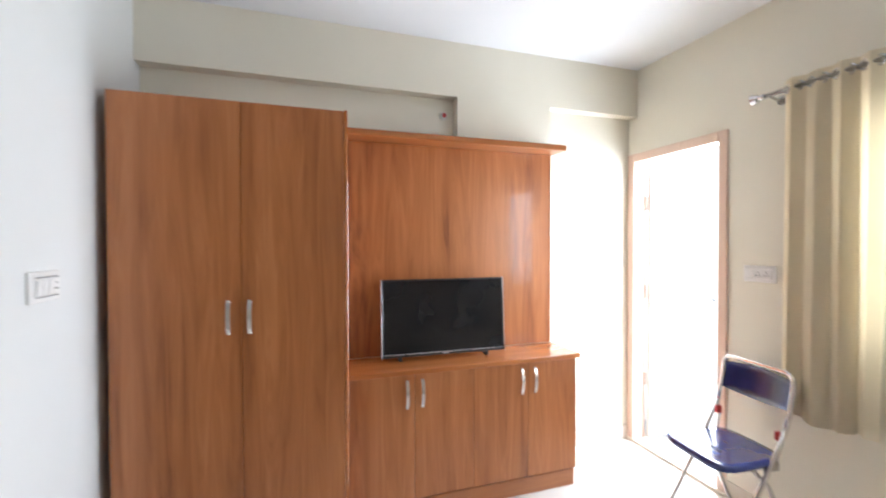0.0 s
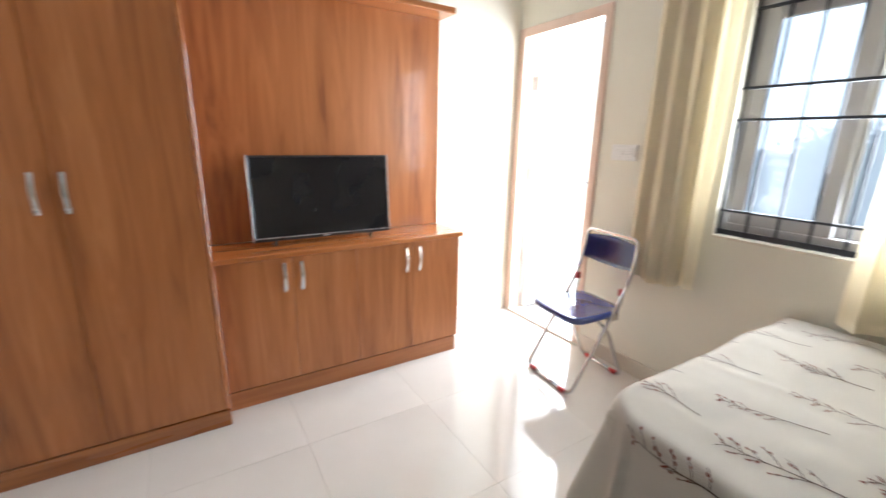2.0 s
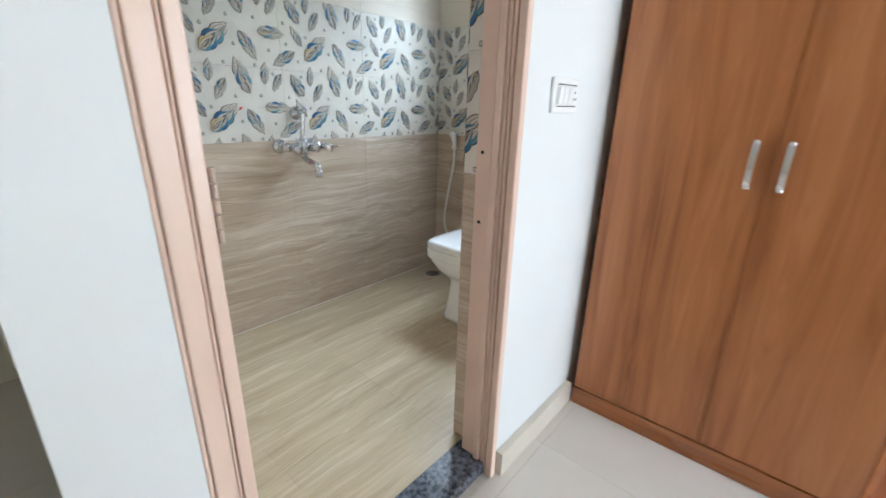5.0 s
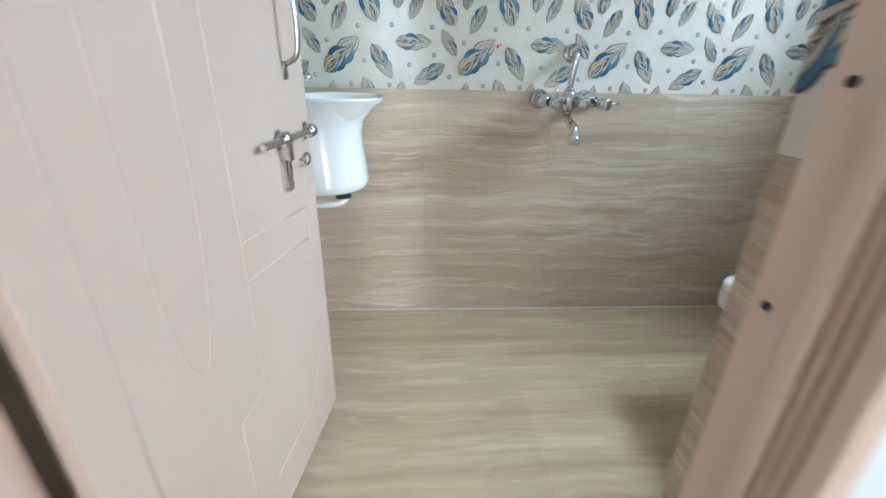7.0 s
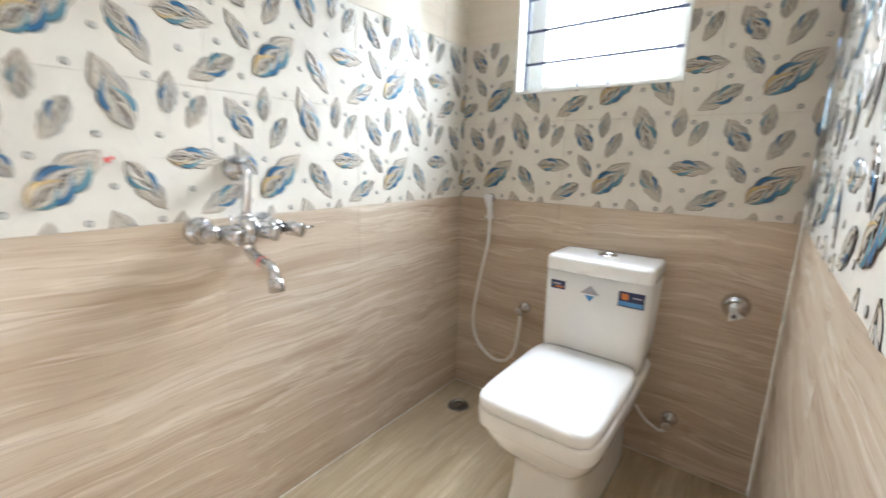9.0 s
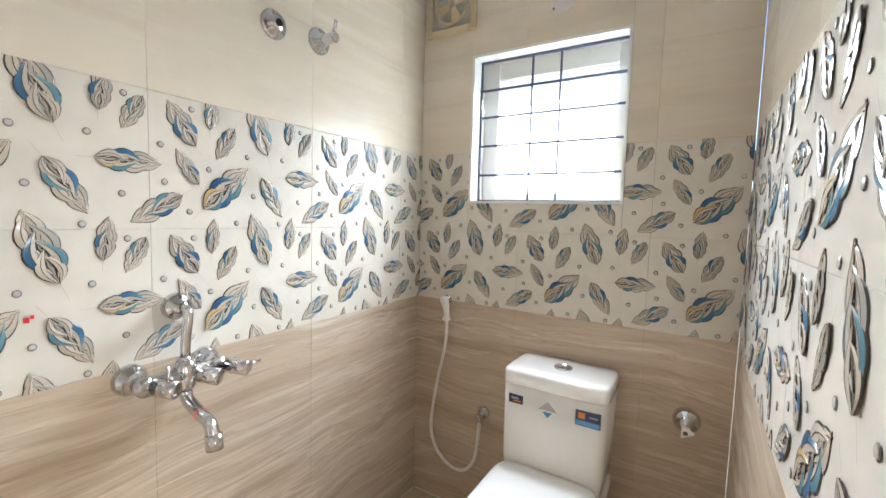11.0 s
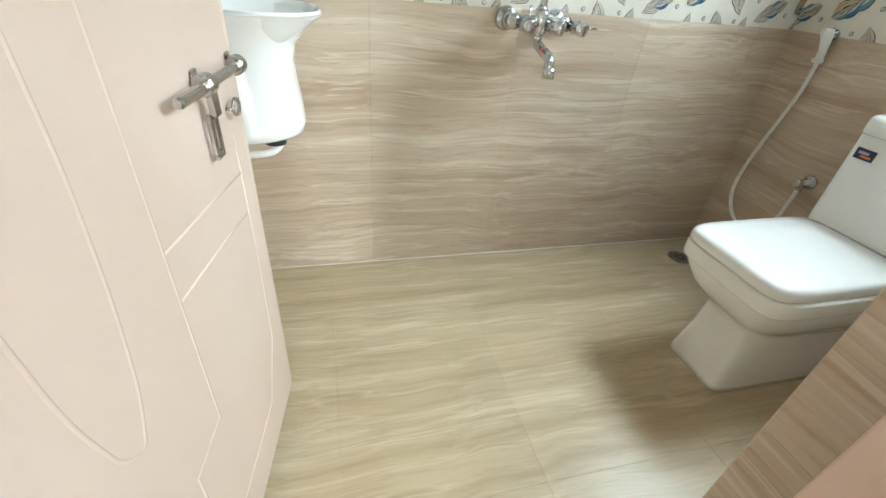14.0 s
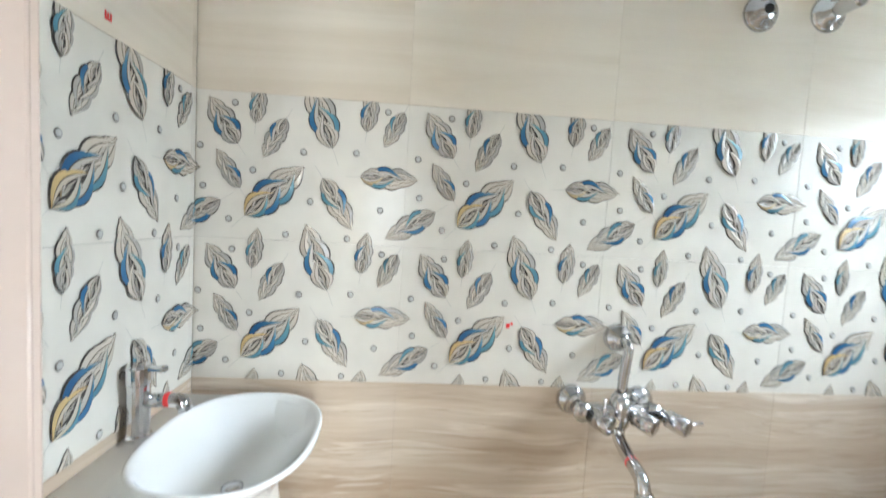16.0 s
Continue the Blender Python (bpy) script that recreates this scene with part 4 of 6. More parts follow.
bm = loft(bmesh.new(), [slab(0.138, 0.125, 2.412, 3.08, BF, 9), slab(0.137, 0.124, 2.415, 3.08, BF + 0.02, 9), slab(0.130, 0.114, 2.445, 3.08, 0.18, 8), slab(0.131, 0.114, 2.452, 3.08, 0.265, 7), slab(0.138, 0.121, 2.445, 3.08, 0.288, 6), slab(0.158, 0.148, 2.403, 3.08, 0.322, 5),
                        slab(0.181, 0.176, 2.358, 3.08, 0.37, 5), slab(0.191, 0.188, 2.335, 3.08, 0.415, 6), slab(0.1935, 0.1915, 2.327, 3.08, 0.438, 7), slab(0.194, 0.192, 2.326, 3.08, 0.4435, 7.5), slab(0.1975, 0.196, 2.3185, 3.08, 0.4455, 8), slab(0.1985, 0.197, 2.317, 3.08, 0.449, 8),
                        slab(0.199, 0.198, 2.316, 3.08, 0.472, 8), slab(0.199, 0.198, 2.316, 3.08, 0.494, 8), slab(0.198, 0.197, 2.317, 3.08, 0.4975, 8), slab(0.194, 0.193, 2.322, 3.08, 0.499, 8), slab(0.17, 0.17, 2.36, 3.08, 0.4995, 8)])
bmesh.ops.translate(bm, vec=(0.008, 0, 0), verts=bm.verts)
hang(part("pan", bm, CERAMIC, None, "", True), toilet)
bm = loft(bmesh.new(), [slab(0.188, 0.184, 2.33, 2.85, 0.5005, 7), slab(0.196, 0.191, 2.320, 2.856, 0.502, 7), slab(0.1975, 0.1925, 2.318, 2.858, 0.505, 7), slab(0.1975, 0.1925, 2.318, 2.858, 0.516, 7), slab(0.1965, 0.1915, 2.319, 2.858, 0.528, 7), slab(0.192, 0.187, 2.325, 2.855, 0.537, 7),
                        slab(0.183, 0.178, 2.337, 2.85, 0.5425, 7), slab(0.15, 0.148, 2.38, 2.82, 0.5465, 6), slab(0.08, 0.075, 2.49, 2.74, 0.549, 5)])
bmesh.ops.translate(bm, vec=(0.004, 0, 0), verts=bm.verts)
hang(part("lid", bm, CERAMIC, None, "slightly domed white seat lid", True), toilet)
bm = loft(bmesh.new(), [slab(0.185, 0.19, 2.852, 3.10, 0.47, 9), slab(0.19, 0.195, 2.850, 3.105, 0.56, 9), slab(0.198, 0.200, 2.860, 3.108, 0.842, 9)])
hang(part("cistern", bm, CERAMIC, None, "", True), toilet)
bm = loft(bmesh.new(), [slab(0.198, 0.200, 2.860, 3.108, 0.8450, 9), slab(0.201, 0.203, 2.857, 3.109, 0.8480, 9), slab(0.201, 0.203, 2.857, 3.109, 0.8700, 9), slab(0.2005, 0.2025, 2.858, 3.109, 0.8900, 9), slab(0.1985, 0.2005, 2.861, 3.108, 0.8970, 9), slab(0.194, 0.196, 2.867, 3.105, 0.9020, 9), slab(0.186, 0.188, 2.877, 3.10, 0.9045, 9), slab(0.15, 0.15, 2.91, 3.06, 0.9060, 8)])
hang(part("cistern_lid", bm, CERAMIC, None, "", True), toilet)
bm = bmesh.new()
lathe(bm, [(0.036, 0.905), (0.036, 0.912), (0.030, 0.915), (0.029, 0.911)], Matrix.Translation((TX + 0.005, 2.985, 0)), 24)
hang(part("flush_button", bm, CHROME, None, "chrome flush button", True), toilet)


def sticker(x, z, w, h, mat, extra=()):
    y = 2.8575 - 0.0
    ob = tagged(empty("sticker", (x, y, z)), "small printed label stuck on the cistern", "sticker", "labels on the cistern")
    part("paper", boxes(((-w / 2, -0.0015, -h / 2), (w / 2, 0.006, h / 2)), bevel=0.0), mat, ob)
    for ex, ez, ew, eh, em in extra:
        part("print", boxes(((ex - ew / 2, -0.003, ez - eh / 2), (ex + ew / 2, -0.0012, ez + eh / 2))), em, ob)
    return ob


sticker(-1.139, 0.789, 0.058, 0.034, STICKER_NAVY, ((-0.004, 0.004, 0.03, 0.008, STICKER_GREY), (0.006, -0.007, 0.03, 0.006, STICKER_ORANGE)))
sticker(-0.864, 0.783, 0.088, 0.056, STICKER_NAVY, ((-0.022, 0.010, 0.024, 0.022, STICKER_ORANGE), (0.0, -0.016, 0.082, 0.016, STICKER_BLUE), (0.02, 0.010, 0.03, 0.005, STICKER_GREY)))
dia = tagged(empty("sticker", (-1.012, 2.8575, 0.775)), "diamond-shaped grey and blue label stuck on the cistern", "sticker", "labels on the cistern")
for (pts, mt, nm) in ((((-0.036, 0.0), (0.036, 0.0), (0.0, 0.034)), STICKER_GREY, "paper"), (((-0.018, -0.006), (0.0, -0.030), (0.018, -0.006)), STICKER_BLUE, "print")):
    bm = bmesh.new()
    f = bm.faces.new([bm.verts.new((x, -0.0015, z)) for x, z in pts])
    r = bmesh.ops.extrude_face_region(bm, geom=[f])
    bmesh.ops.translate(bm, verts=[v for v in r["geom"] if isinstance(v, bmesh.types.BMVert)], vec=(0, 0.007, 0))
    part(nm, bm, mt, dia)

# wall basin with a full skirt, its ledge against the south wall
basin = tagged(empty("wash_basin", (-1.57, 0.82, 0.7)), "white glazed wall basin with a flared rim and hollow skirt", "basin")
CXB = -1.555


def basin_ring(rx, front, z, e=2.7, back=B0 + 0.002, n=56):
    cy = B0 + 0.06
    ry = front - cy
    return oval(CXB, cy, rx, ry, z, e, n, back)


bm = bmesh.new()
outer = [basin_ring(0.164, 1.105, 0.742), basin_ring(0.173, 1.118, 0.750), basin_ring(0.175, 1.122, 0.770), basin_ring(0.170, 1.113, 0.84), basin_ring(0.166, 1.106, 0.89), basin_ring(0.166, 1.105, 0.94), basin_ring(0.174, 1.117, 0.985), basin_ring(0.188, 1.155, 1.024), basin_ring(0.195, 1.180, 1.044), basin_ring(0.198, 1.190, 1.051), basin_ring(0.198, 1.190, 1.055)]
# the bowl, set forward of the tap ledge
def bowl_ring(rx, y0, y1, z, e=2.2, n=56):
    return oval(CXB, (y0 + y1) / 2, rx, (y1 - y0) / 2, z, e, n)


# the rim of the bowl stands a little above the ledge
outer += [bowl_ring(0.197, 0.868, 1.190, 1.056, 2.5), bowl_ring(0.196, 0.871, 1.189, 1.062, 2.5), bowl_ring(0.194, 0.875, 1.186, 1.065, 2.5), bowl_ring(0.190, 0.880, 1.182, 1.064, 2.5), bowl_ring(0.185, 0.886, 1.176, 1.057, 2.5),
          bowl_ring(0.168, 0.908, 1.150, 1.025, 2.6), bowl_ring(0.140, 0.935, 1.112, 0.985, 2.4), bowl_ring(0.10, 0.968, 1.075, 0.957), bowl_ring(0.05, 1.000, 1.048, 0.947), bowl_ring(0.02, 1.014, 1.034, 0.945)]
loft(bm, outer)
hang(part("body", bm, CERAMIC, None, "", True), basin)
bm = bmesh.new()
lathe(bm, [(0.021, 0.946), (0.021, 0.951), (0.012, 0.952)], Matrix.Translation((CXB, 1.024, 0)), 16)
hang(part("waste", bm, CHROME, None, "", True), basin)
# waste pipe under the skirt
trap = tagged(empty("basin_waste_pipe", (CXB, 0.95, 0.66)), "white flexible waste pipe looping under the basin", "pipe")
bm = bmesh.new()
tube(bm, rounded([(CXB, 1.02, 0.78), (CXB + 0.01, 1.05, 0.712), (CXB + 0.09, 1.03, 0.692), (CXB + 0.12, 0.92, 0.697), (CXB + 0.10, B0, 0.712)], 0.05), 0.011, 10)
hang(part("hose", bm, WHITEHOSE, None, "", True), trap)
bm = bmesh.new()
lathe(bm, [(0.03, 0), (0.03, 0.03), (0.022, 0.04)], Matrix.Translation((CXB + 0.05, 1.03, 0.708)), 16)
hang(part("coupling", bm, DARK), trap)
# basin tap
bt = tagged(empty("basin_tap", (-1.545, 0.868, 1.06)), "chrome pillar tap marked with red tape on the basin ledge", "tap")
bm = bmesh.new()
lathe(bm, [(0.0235, 1.054), (0.0235, 1.064), (0.020, 1.068), (0.020, 1.165)], Matrix.Translation((-1.545, 0.848, 0)), 20)
hang(part("pillar", bm, CHROME, None, "", False), bt)
bm = bmesh.new()
lathe(bm, [(0.0225, 1.167), (0.0225, 1.198), (0.018, 1.203)], Matrix.Translation((-1.545, 0.848, 0)), 20)
box(bm, (-1.553, 0.850, 1.190), (-1.537, 0.900, 1.200), 0.003, 2)
hang(part("lever", bm, CHROME), bt)
bm = bmesh.new()
tube(bm, rounded([(-1.545, 0.855, 1.130), (-1.547, 0.905, 1.134), (-1.549, 0.928, 1.131), (-1.550, 0.934, 1.112)], 0.010), 0.0135, 12)
hang(part("spout", bm, CHROME, None, "", True), bt)
bm = bmesh.new()
tube(bm, [(-1.5465, 0.898, 1.1334), (-1.547, 0.907, 1.1340)], 0.0141, 12)
hang(part("tape", bm, REDTAPE, None, "red tape"), bt)

# wall mixer: two flanges, two levers, riser to a wall elbow, swan spout
mix_ob = tagged(empty("wall_mixer", (BX, 1.94, 1.05)), "chrome wall mixer with two levers, a riser and a swan spout", "mixer tap")


def put(name, bm, mat=CHROME, label="", smooth=True, to=None):
    return hang(part(name, bm, mat, None, label, smooth), to if to is not None else mix_ob)


AX = BX + 0.075
for y in (1.815, 2.005):
    bm = bmesh.new()
    lathe(bm, [(0.041, 0), (0.041, 0.008), (0.034, 0.018), (0.021, 0.026), (0.019, 0.070), (0.025, 0.075), (0.025, 0.092)], Matrix.Translation((BX, y, 1.05)) @ pose(0, 0, 0, 0, 90), 22)
    put("flange", bm)
bm = bmesh.new()
tube(bm, [(AX, 1.80, 1.05), (AX, 2.02, 1.05)], 0.021, 16)
lathe(bm, [(0.020, -0.042), (0.027, -0.028), (0.031, 0), (0.027, 0.028), (0.020, 0.042)], Matrix.Translation((AX, 1.915, 1.05)), 18)
put("body", bm)
for y, tip in ((1.825, (1.79, 1.10)), (1.935, None), (2.02, (2.09, 1.056))):
    bm = bmesh.new()
    d = Vector((0.055, 0.03, -0.008))
    a = Vector((AX, y, 1.05))
    tube(bm, [a, a + d * 0.4, a + d * 0.42, a + d * 1.2, a + d * 1.24], 0.017, 16, False, [0.016, 0.016, 0.023, 0.023, 0.018])
    knob = put("knob", bm)
    if tip:
        bm = bmesh.new()
        e = a + d * 0.9
        q = e + (Vector((0.0, 0.06, 0.004)) if tip[0] > 2 else Vector((0.0, -0.002, 0.06)))
        tube(bm, [e, q], 0.0042, 8)
        put("lever", bm)
bm = bmesh.new()
lathe(bm, [(0.038, 0), (0.038, 0.008), (0.032, 0.020), (0.020, 0.028), (0.018, 0.045)], Matrix.Translation((BX, 1.93, 1.225)) @ pose(0, 0, 0, 0, 90), 22)
tube(bm, rounded([(BX + 0.015, 1.93, 1.225), (AX + 0.002, 1.928, 1.227), (AX + 0.002, 1.918, 1.15), (AX, 1.915, 1.075)], 0.035), 0.0125, 12)
lathe(bm, [(0.016, 1.078), (0.016, 1.10)], Matrix.Translation((AX, 1.915, 0)), 12)
put("riser", bm)
bm = bmesh.new()
tube(bm, rounded([(AX, 1.915, 1.03), (AX + 0.005, 1.915, 0.985), (AX + 0.09, 1.905, 0.972), (AX + 0.150, 1.90, 0.964), (AX + 0.165, 1.90, 0.915)], 0.03), 0.0165, 14, False)
put("spout", bm)
bm = bmesh.new()
tube(bm, [(AX + 0.161, 1.90, 0.938), (AX + 0.1665, 1.90, 0.902)], 0.0205, 14)
put("nozzle", bm)
bm = bmesh.new()
tube(bm, [(AX + 0.094, 1.9048, 0.9710), (AX + 0.101, 1.9042, 0.9702)], 0.0170, 12)
put("tape", bm, REDTAPE, "red tape")

# shower outlets high on the west wall
for y, z, lever in ((2.245, 2.105, False), (2.435, 2.12, True)):
    ob = tagged(empty("shower_valve" if lever else "shower_outlet", (BX, y, z)), "chrome concealed stop valve with a short lever" if lever else "chrome shower outlet flange with an open socket", "valve" if lever else "pipe outlet")
    bm = bmesh.new()
    lathe(bm, [(0.048, 0), (0.048, 0.004), (0.042, 0.012), (0.026, 0.018), (0.022, 0.03)], Matrix.Translation((BX, y, z)) @ pose(0, 0, 0, 0, 90), 24)
    put("flange", bm, CHROME, "", True, ob)
    bm = bmesh.new()
    if lever:
        lathe(bm, [(0.016, 0.03), (0.019, 0.034), (0.019, 0.085), (0.016, 0.09)], Matrix.Translation((BX, y, z)) @ pose(0, 0, 0, 0, 90), 18)
        put("stem", bm, CHROME, "", False, ob)
        bm = bmesh.new()
        tube(bm, [(BX + 0.075, y, z + 0.01), (BX + 0.078, y + 0.01, z + 0.06)], 0.006, 8, False, [0.0055, 0.0075])
        put("lever", bm, CHROME, "", True, ob)
    else:
        lathe(bm, [(0.013, 0.028), (0.013, 0.0315)], Matrix.Translation((BX, y, z)) @ pose(0, 0, 0, 0, 90), 16)
        put("socket", bm, DARK, "", False, ob)

# health faucet: hook, white spray, hose, angle valve
hf = tagged(empty("health_faucet", (-1.60, BY, 1.05)), "white plastic hand spray hooked on the wall with its hose", "hand spray")
bm = bmesh.new()
lathe(bm, [(0.020, 0), (0.020, 0.008), (0.012, 0.012), (0.012, 0.03)], Matrix.Translation((-1.615, BY, 1.085)) @ pose(0, 0, 0, 90), 16)
put("hook", bm, CHROME, "", True, hf)
bm = bmesh.new()
tube(bm, [(-1.610, BY - 0.05, 1.098), (-1.607, BY - 0.045, 1.08), (-1.602, BY - 0.035, 1.03), (-1.601, BY - 0.032, 0.985)], 0.012, 12, False, [0.021, 0.020, 0.014, 0.015])
box(bm, (-1.618, BY - 0.075, 1.078), (-1.600, BY - 0.045, 1.106), 0.005, 2)
box(bm, (-1.622, BY - 0.045, 0.985), (-1.584, BY - 0.022, 1.000), 0.003)
put("spray", bm, PLASTIC, "", True, hf)
bm = bmesh.new()
hz = [(-1.601, BY - 0.032, 0.985), (-1.608, BY - 0.03, 0.86), (-1.645, BY - 0.035, 0.66), (-1.668, BY - 0.045, 0.45), (-1.63, BY - 0.055, 0.335), (-1.545, BY - 0.06, 0.272), (-1.465, BY - 0.06, 0.275), (-1.415, BY - 0.055, 0.34), (-1.398, BY - 0.05, 0.46), (-1.396, BY - 0.048, 0.525)]
fine = []
for i in range(len(hz) - 1):
    p0, p1, p2, p3 = (Vector(hz[max(0, min(len(hz) - 1, i + k))]) for k in (-1, 0, 1, 2))
    for s in range(8):
        t = s / 8
        fine.append(0.5 * (2 * p1 + (p2 - p0) * t + (2 * p0 - 5 * p1 + 4 * p2 - p3) * t * t + (3 * p1 - p0 - 3 * p2 + p3) * t ** 3))
fine.append(Vector(hz[-1]))
tube(bm, fine, 0.0078, 10)
put("hose", bm, WHITEHOSE, "", True, hf)


def angle_valve(x, z, name, label, out=0.05):
    ob = tagged(empty(name, (x, BY, z)), label, "valve")
    bm = bmesh.new()
    lathe(bm, [(0.030, 0), (0.030, 0.005), (0.024, 0.012), (0.013, 0.016), (0.013, out)], Matrix.Translation((x, BY, z)) @ pose(0, 0, 0, 90), 22)
    put("flange", bm, CHROME, "", True, ob)
    bm = bmesh.new()
    lathe(bm, [(0.013, out), (0.018, out + 0.004), (0.018, out + 0.028), (0.014, out + 0.031)], Matrix.Translation((x, BY, z)) @ pose(0, 0, 0, 90), 14)
    put("knob", bm, CHROME, "", False, ob)
    bm = bmesh.new()
    tube(bm, [(x, BY - out * 0.75, z), (x, BY - out * 0.75, z - 0.035)], 0.009, 10)
    put("outlet", bm, CHROME, "", True, ob)
    return ob


angle_valve(-1.396, 0.56, "angle_valve", "chrome angle valve feeding the spray hose")
v2 = angle_valve(-0.716, 0.24, "cistern_valve", "chrome angle valve feeding the toilet cistern")
bm = bmesh.new()
tube(bm, rounded([(-0.716, BY - 0.037, 0.205), (-0.74, BY - 0.04, 0.19), (-0.80, BY - 0.05, 0.22), (-0.86, BY - 0.05, 0.30)], 0.04), 0.006, 8)
put("hose", bm, WHITEHOSE, "", True, v2)

# bib tap beside the cistern
bib = tagged(empty("bib_tap", (-0.563, BY, 0.76)), "chrome wall tap with a domed flange and pale outlet", "tap")
bm = bmesh.new()
lathe(bm, [(0.047, 0), (0.046, 0.012), (0.036, 0.028), (0.022, 0.038), (0.018, 0.06)], Matrix.Translation((-0.563, BY, 0.765)) @ pose(0, 0, 0, 90), 24)
put("flange", bm, CHROME, "", True, bib)
bm = bmesh.new()
lathe(bm, [(0.014, 0.05), (0.028, 0.058), (0.028, 0.072), (0.020, 0.078)], Matrix.Translation((-0.563, BY - 0.0, 0.745)) @ pose(0, 0, 0, 90), 3)
put("outlet", bm, PLASTIC, "", False, bib)
bm = bmesh.new()
lathe(bm, [(0.008, 0.074), (0.008, 0.079)], Matrix.Translation((-0.563, BY, 0.745)) @ pose(0, 0, 0, 90), 12)
put("opening", bm, DARK, "", False, bib)

# pale cement line where the tiled walls meet the floor
CEMENT = mottled("white_cement", (0.66, 0.62, 0.54), (0.76, 0.72, 0.65), 30, 0.7, 0.3, 200)
for lo, hi in (((BX, B0 + 0.006, BF), (BX + 0.006, BY - 0.006, BF + 0.005)), ((BX + 0.006, BY - 0.006, BF), (IX, BY, BF + 0.005)), ((BX + 0.006, B0, BF), (-0.46, B0 + 0.006, BF + 0.005))):
    structure(part("trim", boxes((lo, hi), bevel=0.002), CEMENT), "pale cement line between wall and floor tiles", "trim")

# floor drain
DRAINSTEEL = mottled("tarnished_steel", (0.16, 0.14, 0.11), (0.34, 0.31, 0.26), 60, 0.4, 0.3, 120, 0.9)
dr = tagged(empty("floor_drain", (-1.628, 2.90, BF)), "round steel floor drain grating", "drain")
bm = bmesh.new()
lathe(bm, [(0.056, BF - 0.002), (0.056, BF + 0.004), (0.045, BF + 0.005), (0.044, BF + 0.002)], Matrix.Translation((-1.628, 2.90, 0)), 28)
put("ring", bm, DRAINSTEEL, "", True, dr)
bm = bmesh.new()
lathe(bm, [(0.034, BF + 0.0015), (0.034, BF + 0.0045)], Matrix.Translation((-1.628, 2.90, 0)), 20)
put("grating", bm, DRAINSTEEL, "", False, dr)
for k in range(8):
    a = 2 * math.pi * k / 8
    bm = bmesh.new()
    lathe(bm, [(0.0045, BF + 0.0045), (0.0045, BF + 0.0052)], Matrix.Translation((-1.628 + 0.022 * math.cos(a), 2.90 + 0.022 * math.sin(a), 0)), 8)
    put("hole", bm, DARK, "", False, dr)

# bathroom window: reveal, sliding frame, frosted panes and bars
bw = structure(empty("window_2", ((NX0 + NX1) / 2, BY + 0.1, 1.9)), "small white framed bathroom window with frosted panes", "window")
FROST = material("frosted_glass", (0.92, 0.93, 0.92), 0.6)
bsdf(FROST).inputs["Transmission Weight"].default_value = 0.9
bsdf(FROST).inputs["IOR"].default_value = 1.1
# a white translucent share, so that the frosted pane looks evenly white
milky(FROST, 0.7, (0.95, 0.96, 0.95, 1))
WHITEUPVC = mottled("white_upvc", (0.72, 0.71, 0.64), (0.78, 0.77, 0.70), 3, 0.35)
REVEAL = mottled("white_reveal", (0.80, 0.80, 0.77), (0.84, 0.84, 0.81), 3, 0.25)
for lo, hi in (((NX0 - 0.004, BY - 0.004, NZ0 - 0.004), (NX0 + 0.008, BY + 0.19, NZ1 + 0.004)), ((NX1 - 0.008, BY - 0.004, NZ0 - 0.004), (NX1 + 0.004, BY + 0.19, NZ1 + 0.004)),
               ((NX0 + 0.008, BY - 0.004, NZ0 - 0.004), (NX1 - 0.008, BY + 0.19, NZ0 + 0.008)), ((NX0 + 0.008, BY - 0.004, NZ1 - 0.008), (NX1 - 0.008, BY + 0.19, NZ1 + 0.004))):
    put("reveal", boxes((lo, hi)), REVEAL, "", False, bw)
y0 = BY + 0.11
bm = boxes(((NX0 + 0.008, y0, NZ0 + 0.008), (NX0 + 0.085, y0 + 0.05, NZ1 - 0.008)), ((NX1 - 0.06, y0, NZ0 + 0.008), (NX1 - 0.008, y0 + 0.05, NZ1 - 0.008)),
           ((NX0 + 0.085, y0, NZ0 + 0.008), (NX1 - 0.06, y0 + 0.05, NZ0 + 0.05)), ((NX0 + 0.085, y0, NZ1 - 0.09), (NX1 - 0.06, y0 + 0.05, NZ1 - 0.008)), bevel=0.004)
put("window_frame", bm, WHITEUPVC, "", False, bw)
pn = put("pane", boxes(((NX0 + 0.08, y0 + 0.022, NZ0 + 0.045), (NX1 - 0.055, y0 + 0.027, NZ1 - 0.085))), FROST, "", False, bw)
pn.visible_shadow = False
bg = tagged(empty("bath_window_grill", ((NX0 + NX1) / 2, BY + 0.06, 1.9)), "thin dark steel bars across the bathroom window", "window grill")
GREYBAR = mottled("grey_grill_paint", (0.05, 0.06, 0.10), (0.09, 0.10, 0.15), 20, 0.4)
for z in (NZ0 + 0.010, 1.70, 1.838, 1.972, 2.098, NZ1 - 0.014):
    put("bar", boxes(((NX0 + 0.008, BY + 0.062, z - 0.005), (NX1 - 0.008, BY + 0.072, z + 0.005))), GREYBAR, "", False, bg)
for x in (NX0 + 0.014, -1.25, -1.122, NX1 - 0.014):
    put("bar", boxes(((x - 0.004, BY + 0.062, NZ0 + 0.008), (x + 0.004, BY + 0.072, NZ1 - 0.008))), GREYBAR, "", False, bg)

